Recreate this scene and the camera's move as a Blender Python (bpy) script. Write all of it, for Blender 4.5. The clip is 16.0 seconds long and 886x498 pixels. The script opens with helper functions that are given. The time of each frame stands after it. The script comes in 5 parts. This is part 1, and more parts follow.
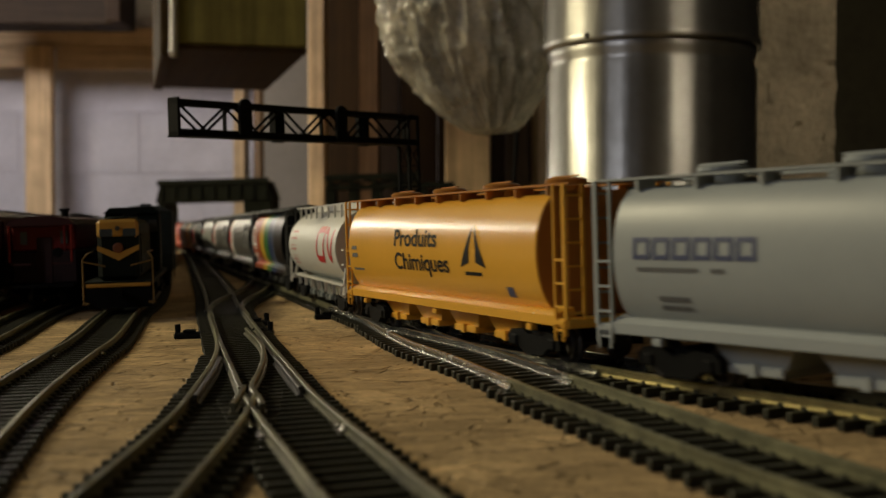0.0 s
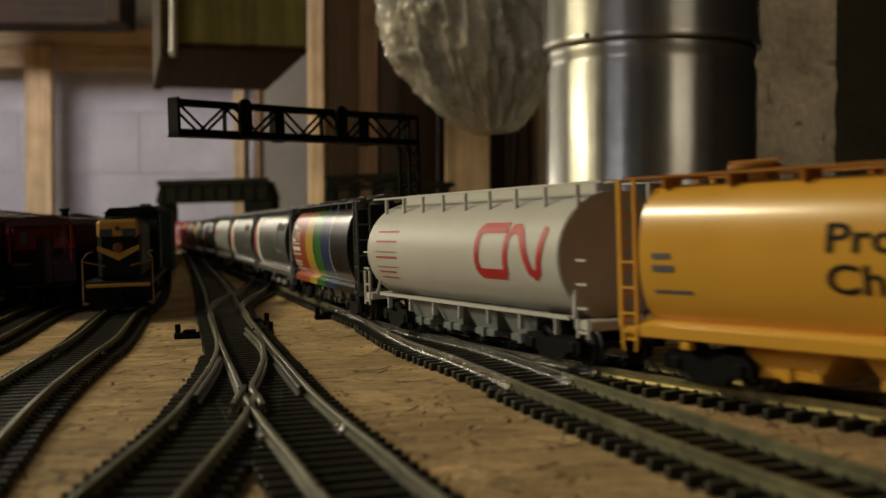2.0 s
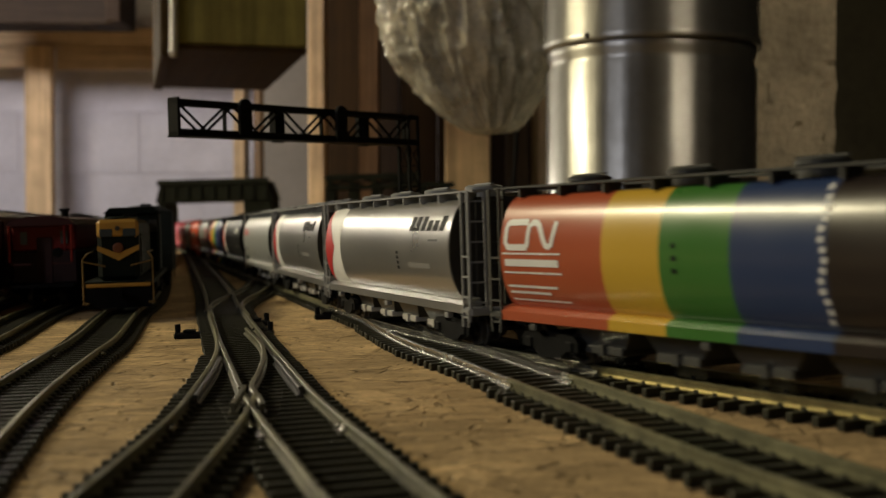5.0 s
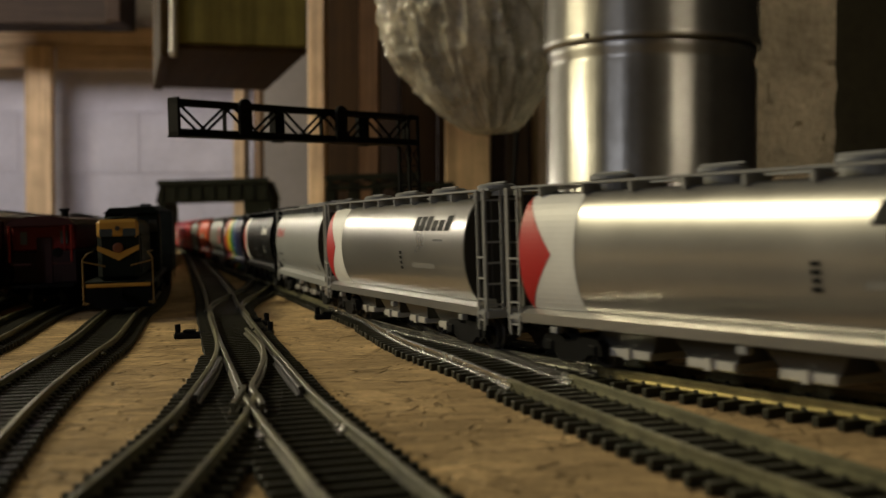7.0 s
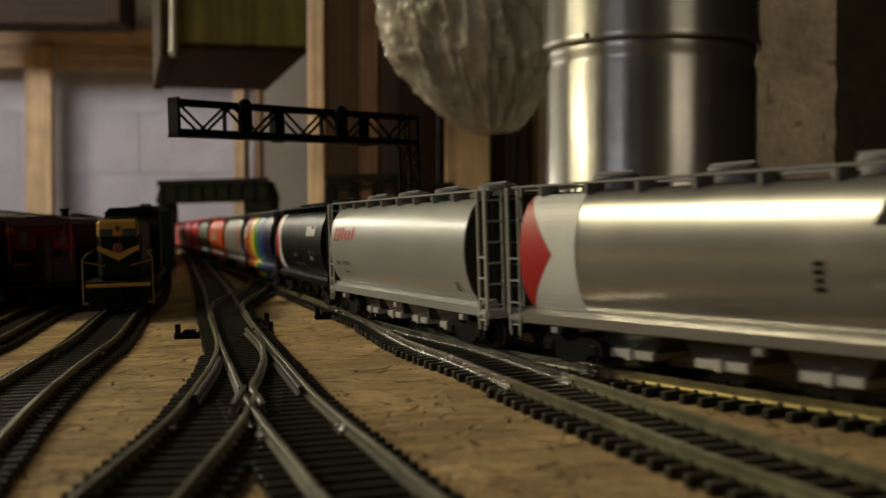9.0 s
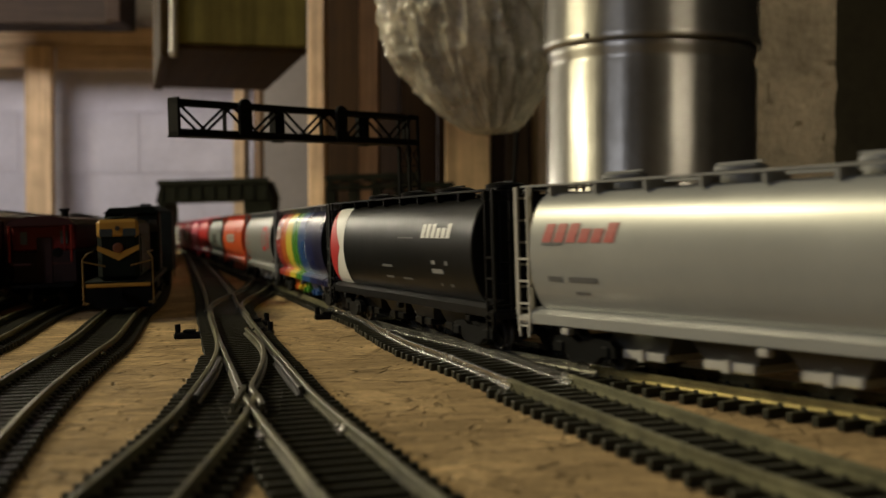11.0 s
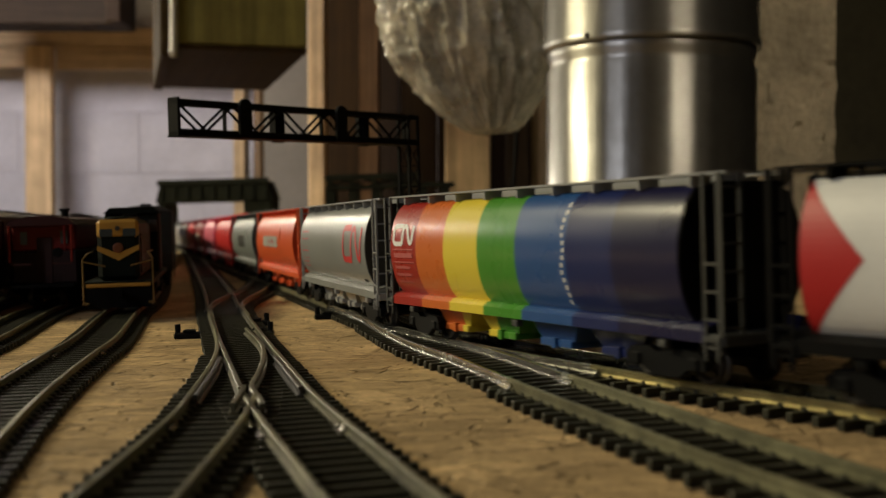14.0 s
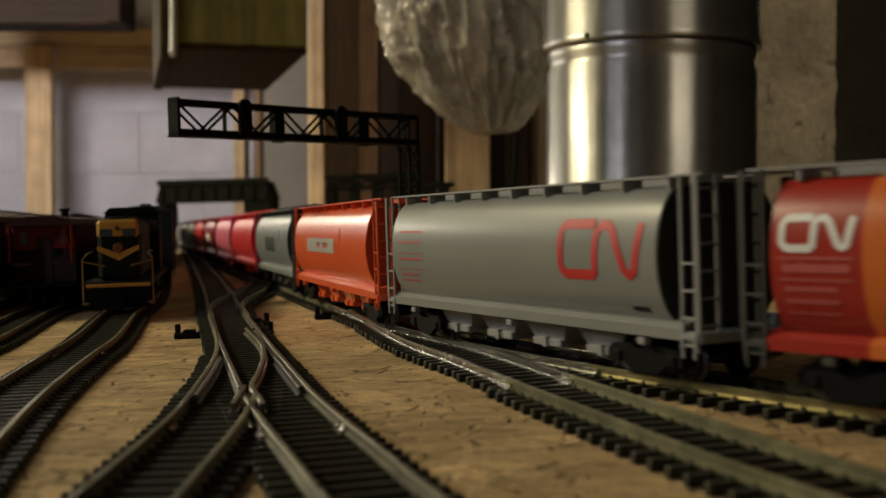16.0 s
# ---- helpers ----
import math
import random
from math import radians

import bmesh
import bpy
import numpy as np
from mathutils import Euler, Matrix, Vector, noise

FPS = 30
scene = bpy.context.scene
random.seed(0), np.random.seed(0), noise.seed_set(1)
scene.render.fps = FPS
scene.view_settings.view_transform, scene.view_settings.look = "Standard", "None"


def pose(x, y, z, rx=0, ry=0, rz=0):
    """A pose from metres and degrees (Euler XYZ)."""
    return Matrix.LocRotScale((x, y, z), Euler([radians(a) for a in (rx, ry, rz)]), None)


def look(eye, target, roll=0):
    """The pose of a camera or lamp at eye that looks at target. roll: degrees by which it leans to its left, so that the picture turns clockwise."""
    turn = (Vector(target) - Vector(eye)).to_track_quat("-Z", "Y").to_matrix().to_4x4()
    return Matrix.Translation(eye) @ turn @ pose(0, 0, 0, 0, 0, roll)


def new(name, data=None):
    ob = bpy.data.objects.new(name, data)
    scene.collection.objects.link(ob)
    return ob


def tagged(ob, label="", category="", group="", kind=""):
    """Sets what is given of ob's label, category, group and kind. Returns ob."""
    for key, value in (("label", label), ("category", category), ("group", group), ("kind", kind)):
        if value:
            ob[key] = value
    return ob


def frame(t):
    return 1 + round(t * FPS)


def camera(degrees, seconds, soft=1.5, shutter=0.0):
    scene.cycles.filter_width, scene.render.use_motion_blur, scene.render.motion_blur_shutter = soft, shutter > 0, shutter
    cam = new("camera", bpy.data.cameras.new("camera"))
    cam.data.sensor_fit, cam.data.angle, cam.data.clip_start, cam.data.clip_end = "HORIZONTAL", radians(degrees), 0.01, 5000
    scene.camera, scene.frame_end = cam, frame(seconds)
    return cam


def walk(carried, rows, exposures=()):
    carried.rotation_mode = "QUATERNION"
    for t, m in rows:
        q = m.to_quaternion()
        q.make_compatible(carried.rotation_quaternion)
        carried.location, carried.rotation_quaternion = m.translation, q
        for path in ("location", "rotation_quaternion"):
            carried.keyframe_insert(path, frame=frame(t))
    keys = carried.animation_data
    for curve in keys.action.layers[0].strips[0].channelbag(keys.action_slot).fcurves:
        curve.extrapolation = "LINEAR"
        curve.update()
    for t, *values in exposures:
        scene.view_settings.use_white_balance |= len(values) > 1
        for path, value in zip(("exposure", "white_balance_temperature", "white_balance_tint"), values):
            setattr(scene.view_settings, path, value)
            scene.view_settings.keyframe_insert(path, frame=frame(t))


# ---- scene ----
# ---- camera ----
cam = camera(40.95, 16.0, soft=1.35, shutter=0.5)
cam.data.dof.use_dof = True
cam.data.dof.focus_distance = 0.42
cam.data.dof.aperture_fstop = 22.0
EYE = (0.0, 0.0, 0.0448)
CAM_POSE = pose(*EYE, 90 - 1.391, 0, 0)
walk(cam, [(0.0, CAM_POSE), (16.0, CAM_POSE)], exposures=[(0.0, 0.0), (2.5, 0.08), (4.0, 0.25), (6.5, 0.1), (8.0, 0.0), (9.0, -0.08), (11.3, 0.3), (12.3, 0.52), (13.2, 0.5), (14.5, 0.3), (16.0, 0.2)])

# the layout table stands a little out of level, higher to the right of the camera
TILT = Matrix.Translation(EYE) @ Matrix.Rotation(-0.030, 4, "Y") @ Matrix.Translation([-v for v in EYE])

# ---- light ----
world = bpy.data.worlds.new("world")
scene.world = world
world.use_nodes = True
world.node_tree.nodes["Background"].inputs["Color"].default_value = (0.02, 0.02, 0.022, 1)
world.node_tree.nodes["Background"].inputs["Strength"].default_value = 0.3


def area_lamp(name, eye, target, size, size_y, watts, colour):
    data = bpy.data.lights.new(name, "AREA")
    data.shape, data.size, data.size_y, data.energy, data.color = "RECTANGLE", size, size_y, watts, colour
    ob = new(name, data)
    ob.matrix_world = look(eye, target)
    return ob


# a warm tube along the left side, a cool tube behind the camera, a tube by the block wall that shines both ways, an
# unseen fill added to brighten the pier
area_lamp("warm_tube_light", (-1.90, 1.15, 1.12), (0.0, 0.70, 0.02), 0.7, 0.12, 29.0, (1.0, 0.88, 0.56))
area_lamp("corner_tube_light", (-1.62, 2.75, 0.50), (0.0, 0.75, 0.03), 1.3, 0.09, 7.0, (1.0, 0.91, 0.70))
area_lamp("cool_tube_light", (-1.45, -0.60, 0.90), (0.10, 0.90, 0.10), 0.05, 0.55, 4.6, (0.92, 0.93, 1.0))
area_lamp("wall_tube_light", (-1.40, 2.30, 0.72), (-1.30, 3.9, 0.42), 0.8, 0.10, 12.5, (1.0, 0.93, 0.97))
pier_fill = area_lamp("pier_fill_light", (0.95, -0.40, 1.30), (0.36, 1.25, 0.26), 0.6, 0.6, 0.52, (1.0, 0.86, 0.62))
# narrow cone, so the added fill reaches the pier and misses the train
pier_fill.data.spread = radians(40)


# ---- materials ----
def material(name, colour, rough=0.5, metal=0.0, var=0.12, scale=60.0, bump=0.0, bump_scale=200.0, spec=0.5):
    """Painted or raw surface: two scales of tone variation and a fine relief."""
    m = bpy.data.materials.new(name)
    m.use_nodes = True
    n, l = m.node_tree.nodes, m.node_tree.links
    b = n["Principled BSDF"]
    b.inputs["Metallic"].default_value = metal
    b.inputs["Specular IOR Level"].default_value = spec
    co = n.new("ShaderNodeTexCoord")
    a1, a2 = n.new("ShaderNodeTexNoise"), n.new("ShaderNodeTexNoise")
    a1.inputs["Scale"].default_value, a2.inputs["Scale"].default_value = scale, scale * 9
    a1.inputs["Detail"].default_value = a2.inputs["Detail"].default_value = 5
    mx = n.new("ShaderNodeMath"); mx.operation = "MULTIPLY_ADD"; mx.inputs[1].default_value = 0.4
    rp = n.new("ShaderNodeValToRGB")
    rp.color_ramp.elements[0].position, rp.color_ramp.elements[1].position = 0.45, 0.95
    lo, hi = 1 - var * 1.6, 1 + var
    rp.color_ramp.elements[0].color = (*[c * lo for c in colour], 1)
    rp.color_ramp.elements[1].color = (*[min(1, c * hi) for c in colour], 1)
    for a in (a1, a2):
        l.new(co.outputs["Object"], a.inputs["Vector"])
    l.new(a2.outputs[0], mx.inputs[0]); l.new(a1.outputs[0], mx.inputs[2])
    l.new(mx.outputs[0], rp.inputs[0]); l.new(rp.outputs[0], b.inputs["Base Color"])
    rr = n.new("ShaderNodeMapRange")
    rr.inputs["To Min"].default_value, rr.inputs["To Max"].default_value = max(0.03, rough - 0.08), min(1, rough + 0.1)
    l.new(a1.outputs[0], rr.inputs["Value"]); l.new(rr.outputs[0], b.inputs["Roughness"])
    if bump:
        bn, bp = n.new("ShaderNodeTexNoise"), n.new("ShaderNodeBump")
        bn.inputs["Scale"].default_value, bn.inputs["Detail"].default_value = bump_scale, 6
        bp.inputs["Strength"].default_value, bp.inputs["Distance"].default_value = bump, 0.4 / bump_scale
        l.new(co.outputs["Object"], bn.inputs["Vector"]); l.new(bn.outputs[0], bp.inputs["Height"])
        l.new(bp.outputs[0], b.inputs["Normal"])
    return m


def osb_material():
    """Pressed strands lying several ways, with fibre grain and short broken cracks."""
    m = material("osb", (0.585, 0.405, 0.205), 0.75, var=0.22, scale=22, spec=0.10)
    n, l = m.node_tree.nodes, m.node_tree.links
    b = n["Principled BSDF"]
    tone = b.inputs["Base Color"].links[0].from_socket
    co = n.new("ShaderNodeTexCoord")
    warp = n.new("ShaderNodeTexNoise"); warp.inputs["Scale"].default_value = 30
    l.new(co.outputs["Object"], warp.inputs["Vector"])
    mixv = n.new("ShaderNodeMix"); mixv.data_type = "VECTOR"; mixv.inputs["Factor"].default_value = 0.012
    l.new(co.outputs["Object"], mixv.inputs[4]); l.new(warp.outputs["Color"], mixv.inputs[5])

    def math_node(op, x, y):
        k = n.new("ShaderNodeMath"); k.operation = op
        for s, v in zip(k.inputs, (x, y)):
            if isinstance(v, (int, float)):
                s.default_value = v
            else:
                l.new(v, s)
        return k.outputs[0]

    def ranged(v, f0, f1, t0, t1):
        r = n.new("ShaderNodeMapRange")
        for s, x in zip(list(r.inputs)[1:5], (f0, f1, t0, t1)):
            s.default_value = x
        l.new(v, r.inputs[0])
        return r.outputs[0]

    height = None
    for ang, sc, seed in ((70, (62, 105, 1), 0.0), (148, (70, 130, 1), 3.1), (10, (95, 170, 1), 7.7)):
        mp = n.new("ShaderNodeMapping")
        mp.inputs["Rotation"].default_value = (0, 0, radians(ang)); mp.inputs["Scale"].default_value = sc; mp.inputs["Location"].default_value = (seed, seed, 0)
        l.new(mixv.outputs[1], mp.inputs["Vector"])
        v, e, fib, brk = n.new("ShaderNodeTexVoronoi"), n.new("ShaderNodeTexVoronoi"), n.new("ShaderNodeTexNoise"), n.new("ShaderNodeTexNoise")
        e.feature = "DISTANCE_TO_EDGE"
        v.inputs["Scale"].default_value = e.inputs["Scale"].default_value = 1.0
        fib.inputs["Scale"].default_value, fib.inputs["Detail"].default_value = 7.0, 6
        brk.inputs["Scale"].default_value = 0.9
        for k in (v, e, fib, brk):
            l.new(mp.outputs[0], k.inputs["Vector"])
        bw = n.new("ShaderNodeRGBToBW"); l.new(v.outputs["Color"], bw.inputs[0])
        strand = ranged(bw.outputs[0], 0.2, 0.8, 0.88, 1.10)
        grain = ranged(fib.outputs[0], 0.35, 0.65, 0.91, 1.08)
        edge = ranged(e.outputs["Distance"], 0.0, 0.06, 1.0, 0.0)
        broken = ranged(brk.outputs[0], 0.46, 0.54, 0.0, 1.0)
        pick = ranged(bw.outputs[0], 0.48, 0.53, 0.0, 1.0)
        crack = math_node("MULTIPLY", math_node("MULTIPLY", edge, broken), pick)
        dark = math_node("SUBTRACT", 1.0, math_node("MULTIPLY", crack, 0.66))
        fac = math_node("MULTIPLY", math_node("MULTIPLY", strand, grain), dark)
        sc2 = n.new("ShaderNodeVectorMath"); sc2.operation = "SCALE"
        l.new(tone, sc2.inputs[0]); l.new(fac, sc2.inputs["Scale"])
        tone = sc2.outputs[0]
        height = fac if height is None else math_node("MULTIPLY", height, fac)
    l.new(tone, b.inputs["Base Color"])
    bp = n.new("ShaderNodeBump"); bp.inputs["Strength"].default_value = 1.0; bp.inputs["Distance"].default_value = 0.0009
    l.new(height, bp.inputs["Height"]); l.new(bp.outputs[0], b.inputs["Normal"])
    return m


def wood_material(name, colour, var=0.25, axis=2, scale=9.0):
    m = material(name, colour, 0.7, var=var * 0.5, scale=scale * 2, bump=0.15, bump_scale=300, spec=0.12)
    n, l = m.node_tree.nodes, m.node_tree.links
    b = n["Principled BSDF"]
    base = b.inputs["Base Color"].links[0].from_socket
    co, mp, w = n.new("ShaderNodeTexCoord"), n.new("ShaderNodeMapping"), n.new("ShaderNodeTexNoise")
    s = [scale * 7] * 3
    s[axis] = scale * 0.25
    mp.inputs["Scale"].default_value = s
    w.inputs["Scale"].default_value, w.inputs["Detail"].default_value, w.inputs["Distortion"].default_value = 1.0, 6, 0.6
    l.new(co.outputs["Object"], mp.inputs[0]); l.new(mp.outputs[0], w.inputs["Vector"])
    r = n.new("ShaderNodeMapRange")
    r.inputs["From Min"].default_value, r.inputs["From Max"].default_value = 0.3, 0.7
    r.inputs["To Min"].default_value, r.inputs["To Max"].default_value = 1 - var, 1 + var
    l.new(w.outputs[0], r.inputs["Value"])
    sc = n.new("ShaderNodeVectorMath"); sc.operation = "SCALE"
    l.new(base, sc.inputs[0]); l.new(r.outputs[0], sc.inputs["Scale"]); l.new(sc.outputs[0], b.inputs["Base Color"])
    return m


def banded_paint(name, bands, length, rough=0.28):
    """Paint in upright bands along a car; bands: (start as a share of the length, colour)."""
    m = material(name, (1, 1, 1), rough, var=0.03, scale=60, spec=0.4)
    m.node_tree.nodes["Principled BSDF"].inputs["Coat Weight"].default_value = 0.15
    m.node_tree.nodes["Principled BSDF"].inputs["Coat Roughness"].default_value = 0.16
    n, l = m.node_tree.nodes, m.node_tree.links
    b = n["Principled BSDF"]
    base = b.inputs["Base Color"].links[0].from_socket
    co, sp, mr, rp = n.new("ShaderNodeTexCoord"), n.new("ShaderNodeSeparateXYZ"), n.new("ShaderNodeMapRange"), n.new("ShaderNodeValToRGB")
    l.new(co.outputs["Object"], sp.inputs[0]); l.new(sp.outputs[0], mr.inputs["Value"])
    mr.inputs["From Max"].default_value = length
    rp.color_ramp.interpolation = "CONSTANT"
    el = rp.color_ramp.elements
    while len(el) < len(bands):
        el.new(0.99)
    for e, (p, c) in zip(el, sorted(bands)):
        e.position = p
        e.color = (*c, 1)
    l.new(mr.outputs[0], rp.inputs[0])
    mx = n.new("ShaderNodeMix"); mx.data_type = "RGBA"; mx.blend_type = "MULTIPLY"; mx.inputs["Factor"].default_value = 1.0
    l.new(rp.outputs[0], mx.inputs[6]); l.new(base, mx.inputs[7]); l.new(mx.outputs[2], b.inputs["Base Color"])
    return m


OSB = osb_material()
RAIL = material("rail_metal", (0.20, 0.19, 0.11), 0.45, 0.6, 0.35, 90)
# bright metal for joiners and polished stretches, lightened to carry the tube's glints
RAIL_BRIGHT = material("bright_rail_metal", (0.56, 0.55, 0.50), 0.24, 0.95, 0.2, 90)
# golden glints along the near main line, put into the metal's colour
RAIL_GLINT = material("gold_glint_rail_metal", (0.42, 0.37, 0.20), 0.32, 0.85, 0.3, 90)
RAIL_MID = material("worn_rail_metal", (0.20, 0.19, 0.13), 0.42, 0.7, 0.35, 90)
SLEEPER = material("sleeper_plastic", (0.034, 0.033, 0.020), 0.5, var=0.3, scale=200, bump=0.2, bump_scale=900, spec=0.25)
BLACK = material("black_plastic", (0.004, 0.004, 0.004), 0.6, var=0.25, scale=150, spec=0.10)
DARK_METAL = material("wheel_metal", (0.09, 0.085, 0.08), 0.4, 0.8, 0.2, 150)
CONCRETE = material("concrete", (0.52, 0.44, 0.32), 0.85, var=0.28, scale=14, bump=1.0, bump_scale=70)
BLOCK = material("painted_block", (0.56, 0.54, 0.56), 0.8, var=0.10, scale=7, bump=0.5, bump_scale=160)
MORTAR = material("mortar", (0.54, 0.52, 0.54), 0.9, var=0.15, scale=9)
STEEL = material("galvanised_steel", (0.35, 0.34, 0.32), 0.42, 0.95, 0.16, 9, bump=0.05, bump_scale=60)
STEEL.node_tree.nodes["Principled BSDF"].inputs["Anisotropic"].default_value = 0.82
STEEL.node_tree.nodes["Principled BSDF"].inputs["Coat Weight"].default_value = 0.8
STEEL.node_tree.nodes["Principled BSDF"].inputs["Coat Roughness"].default_value = 0.22
STEEL.node_tree.nodes["Principled BSDF"].inputs["Anisotropic Rotation"].default_value = 0.25
_tan = STEEL.node_tree.nodes.new("ShaderNodeTangent")
_tan.direction_type, _tan.axis = "RADIAL", "Z"
STEEL.node_tree.links.new(_tan.outputs[0], STEEL.node_tree.nodes["Principled BSDF"].inputs["Tangent"])
PINE = wood_material("pine", (0.60, 0.43, 0.24))
PINE_H = wood_material("pine_lying", (0.56, 0.42, 0.27), axis=0)
BROWN = wood_material("brown_wood", (0.034, 0.018, 0.006))
DARK_WOOD = wood_material("dark_wood", (0.030, 0.018, 0.010))
PLY = wood_material("plywood", (0.130, 0.112, 0.036), axis=2)
COPPER = material("brown_pipe", (0.13, 0.075, 0.03), 0.5, 0.3, 0.2, 20)
DARK_GREEN = material("dark_green_paint", (0.016, 0.018, 0.012), 0.7, var=0.3, scale=40, spec=0.1)
CEIL = material("ceiling_board", (0.06, 0.05, 0.04), 0.9, var=0.2, scale=4)
CLUTTER = material("dim_wall", (0.13, 0.11, 0.085), 0.9, var=0.3, scale=3)
FLOOR = material("floor_concrete", (0.10, 0.095, 0.09), 0.9, var=0.2, scale=4)


# ---- mesh helpers ----
def part(name, bm, mat, parent=None, label="", smooth=False):
    me = bpy.data.meshes.new(name)
    bmesh.ops.recalc_face_normals(bm, faces=bm.faces)
    if smooth:
        for f in bm.faces:
            f.smooth = True
    bm.to_mesh(me)
    bm.free()
    me.materials.append(mat)
    ob = new(name, me)
    ob.parent = parent
    if label:
        ob["label"] = label
    return ob


def thing(name, m, label, category, group="", kind=""):
    ob = new(name)
    ob.empty_display_size = 0.01
    ob.matrix_world = m
    return tagged(ob, label, category, group, kind)


def box(bm, x0, x1, y0, y1, z0, z1, bevel=0.0, m=None):
    mm = Matrix.LocRotScale(((x0 + x1) / 2, (y0 + y1) / 2, (z0 + z1) / 2), None, (x1 - x0, y1 - y0, z1 - z0))
    r = bmesh.ops.create_cube(bm, size=1, matrix=(m @ mm) if m else mm)
    if bevel:
        es = list({e for v in r["verts"] for e in v.link_edges})
        bmesh.ops.bevel(bm, geom=es, offset=bevel, segments=1, affect="EDGES", profile=0.5)
    return bm


def boxed(*a, **k):
    return box(bmesh.new(), *a, **k)


def rod(bm, a, b, r, seg=8):
    a, b = Vector(a), Vector(b)
    m = Matrix.Translation((a + b) / 2) @ (b - a).to_track_quat("Z", "Y").to_matrix().to_4x4()
    bmesh.ops.create_cone(bm, cap_ends=True, segments=seg, radius1=r, radius2=r, depth=(b - a).length, matrix=m)
    return bm


def prism(bm, pts, axis, lo, hi):
    """A flat outline drawn out along an axis ('x': pts are (y, z), 'y': (x, z), 'z': (x, y))."""
    def at(p, d):
        return {"x": (d, p[0], p[1]), "y": (p[0], d, p[1]), "z": (p[0], p[1], d)}[axis]
    a, b = [bm.verts.new(at(p, lo)) for p in pts], [bm.verts.new(at(p, hi)) for p in pts]
    bm.faces.new(a), bm.faces.new(b[::-1])
    for i in range(len(pts)):
        j = (i + 1) % len(pts)
        bm.faces.new((a[j], a[i], b[i], b[j]))
    return bm


def lathe(bm, prof, seg, m=None):
    """A turned body about z; prof: (radius, height) from below."""
    rings = []
    for r, z in prof:
        rings.append([bm.verts.new((m or Matrix()) @ Vector((r * math.cos(2 * math.pi * i / seg), r * math.sin(2 * math.pi * i / seg), z))) for i in range(seg)])
    for a, b in zip(rings, rings[1:]):
        for i in range(seg):
            j = (i + 1) % seg
            bm.faces.new((a[i], a[j], b[j], b[i]))
    bm.faces.new(rings[0][::-1]), bm.faces.new(rings[-1])
    return bm


# ---- lines of the tracks, seen from above ----
def spline(ctrl, step=0.004):
    p = [Vector(c) for c in ctrl]
    p = [2 * p[0] - p[1]] + p + [2 * p[-1] - p[-2]]
    out = []
    for a, b, c, d in zip(p, p[1:], p[2:], p[3:]):
        n = max(2, int((c - b).length / step))
        for i in range(n):
            t = i / n
            out.append(0.5 * (2 * b + (c - a) * t + (2 * a - 5 * b + 4 * c - d) * t * t + (3 * b - a - 3 * c + d) * t ** 3))
    out.append(p[-2])
    return out


class Line:
    """A line on the board with its length as the measure."""
    def __init__(self, pts):
        self.p = np.array([tuple(v)[:2] for v in pts])
        self.s = np.concatenate([[0], np.cumsum(np.hypot(*np.diff(self.p, axis=0).T))])

    def at(self, s):
        return np.array([np.interp(s, self.s, self.p[:, 0]), np.interp(s, self.s, self.p[:, 1])])

    def way(self, s):
        d = self.at(s + 0.003) - self.at(s - 0.003)
        return d / np.hypot(*d)

    def nearest(self, x, y):
        return self.s[np.argmin(np.hypot(self.p[:, 0] - x, self.p[:, 1] - y))]


def main_line():
    """From the far left corner round to the long straight, then the wide bend past the camera."""
    slope = math.atan(0.2663)
    h = np.array([math.sin(slope), -math.cos(slope)])
    a = np.array([-0.0334, 0.5299])                      # the bend begins
    far = a - h * 1.75
    left = np.array([h[1], -h[0]])                    # towards -x
    pts = []
    c = far + left * 0.5
    n = 24
    turn = radians(90) - slope
    arc = []
    for i in range(n + 1):
        f = slope + turn * i / n
        arc.append(c + 0.5 * np.array([math.cos(f), math.sin(f)]))
    end = arc[-1]
    pts += [end + np.array([-2.2 + 0.05 * i, 0]) for i in range(44)]
    pts += arc[::-1]
    pts += [far + h * (1.75 * i / 60) for i in range(1, 60)]
    R = 1.065
    c2 = a + R * np.array([math.cos(slope), math.sin(slope)])
    for i in range(0, 76):
        f = slope + (math.pi / 2 - slope) * i / 75
        pts.append(c2 - R * np.array([math.cos(f), math.sin(f)]))
    pts += [pts[-1] + np.array([0.05 * i, 0]) for i in range(1, 30)]
    return Line(pts)


MAIN = main_line()
SIDING = Line(spline([(-0.0365, 0.552), (-0.0090, 0.4172), (0.0102, 0.3488), (0.0262, 0.2870), (0.0383, 0.2438), (0.0528, 0.1926), (0.080, 0.115), (0.135, -0.03), (0.215, -0.25)]))
THROUGH = Line(spline([(-0.470, 2.2), (-0.1765, 0.897), (-0.1125, 0.6015), (-0.0715, 0.417), (-0.0553, 0.3465), (-0.0390, 0.277), (-0.0195, 0.2065), (-0.0095, 0.1715), (0.014, 0.095), (0.060, -0.05), (0.12, -0.25)]))
BRANCH = Line(spline([(-0.1198, 0.6369), (-0.0904, 0.503), (-0.0722, 0.4159), (-0.0623, 0.355), (-0.0565, 0.3046), (-0.0516, 0.2527), (-0.0493, 0.1784), (-0.048, 0.08), (-0.048, -0.25)]))
LOCO_LINE = Line(spline([(-0.520, 2.2), (-0.222, 0.90), (-0.1605, 0.585), (-0.1345, 0.455), (-0.1245, 0.388), (-0.1160, 0.333), (-0.1080, 0.287), (-0.0975, 0.235), (-0.06, 0.06), (0.0, -0.25)]))
CABOOSE_LINE = Line([(p[0] - 0.0480, p[1] + 0.008) for p in LOCO_LINE.p])
OUTER_LINE = Line([(p[0] - 0.0960, p[1] + 0.016) for p in LOCO_LINE.p])
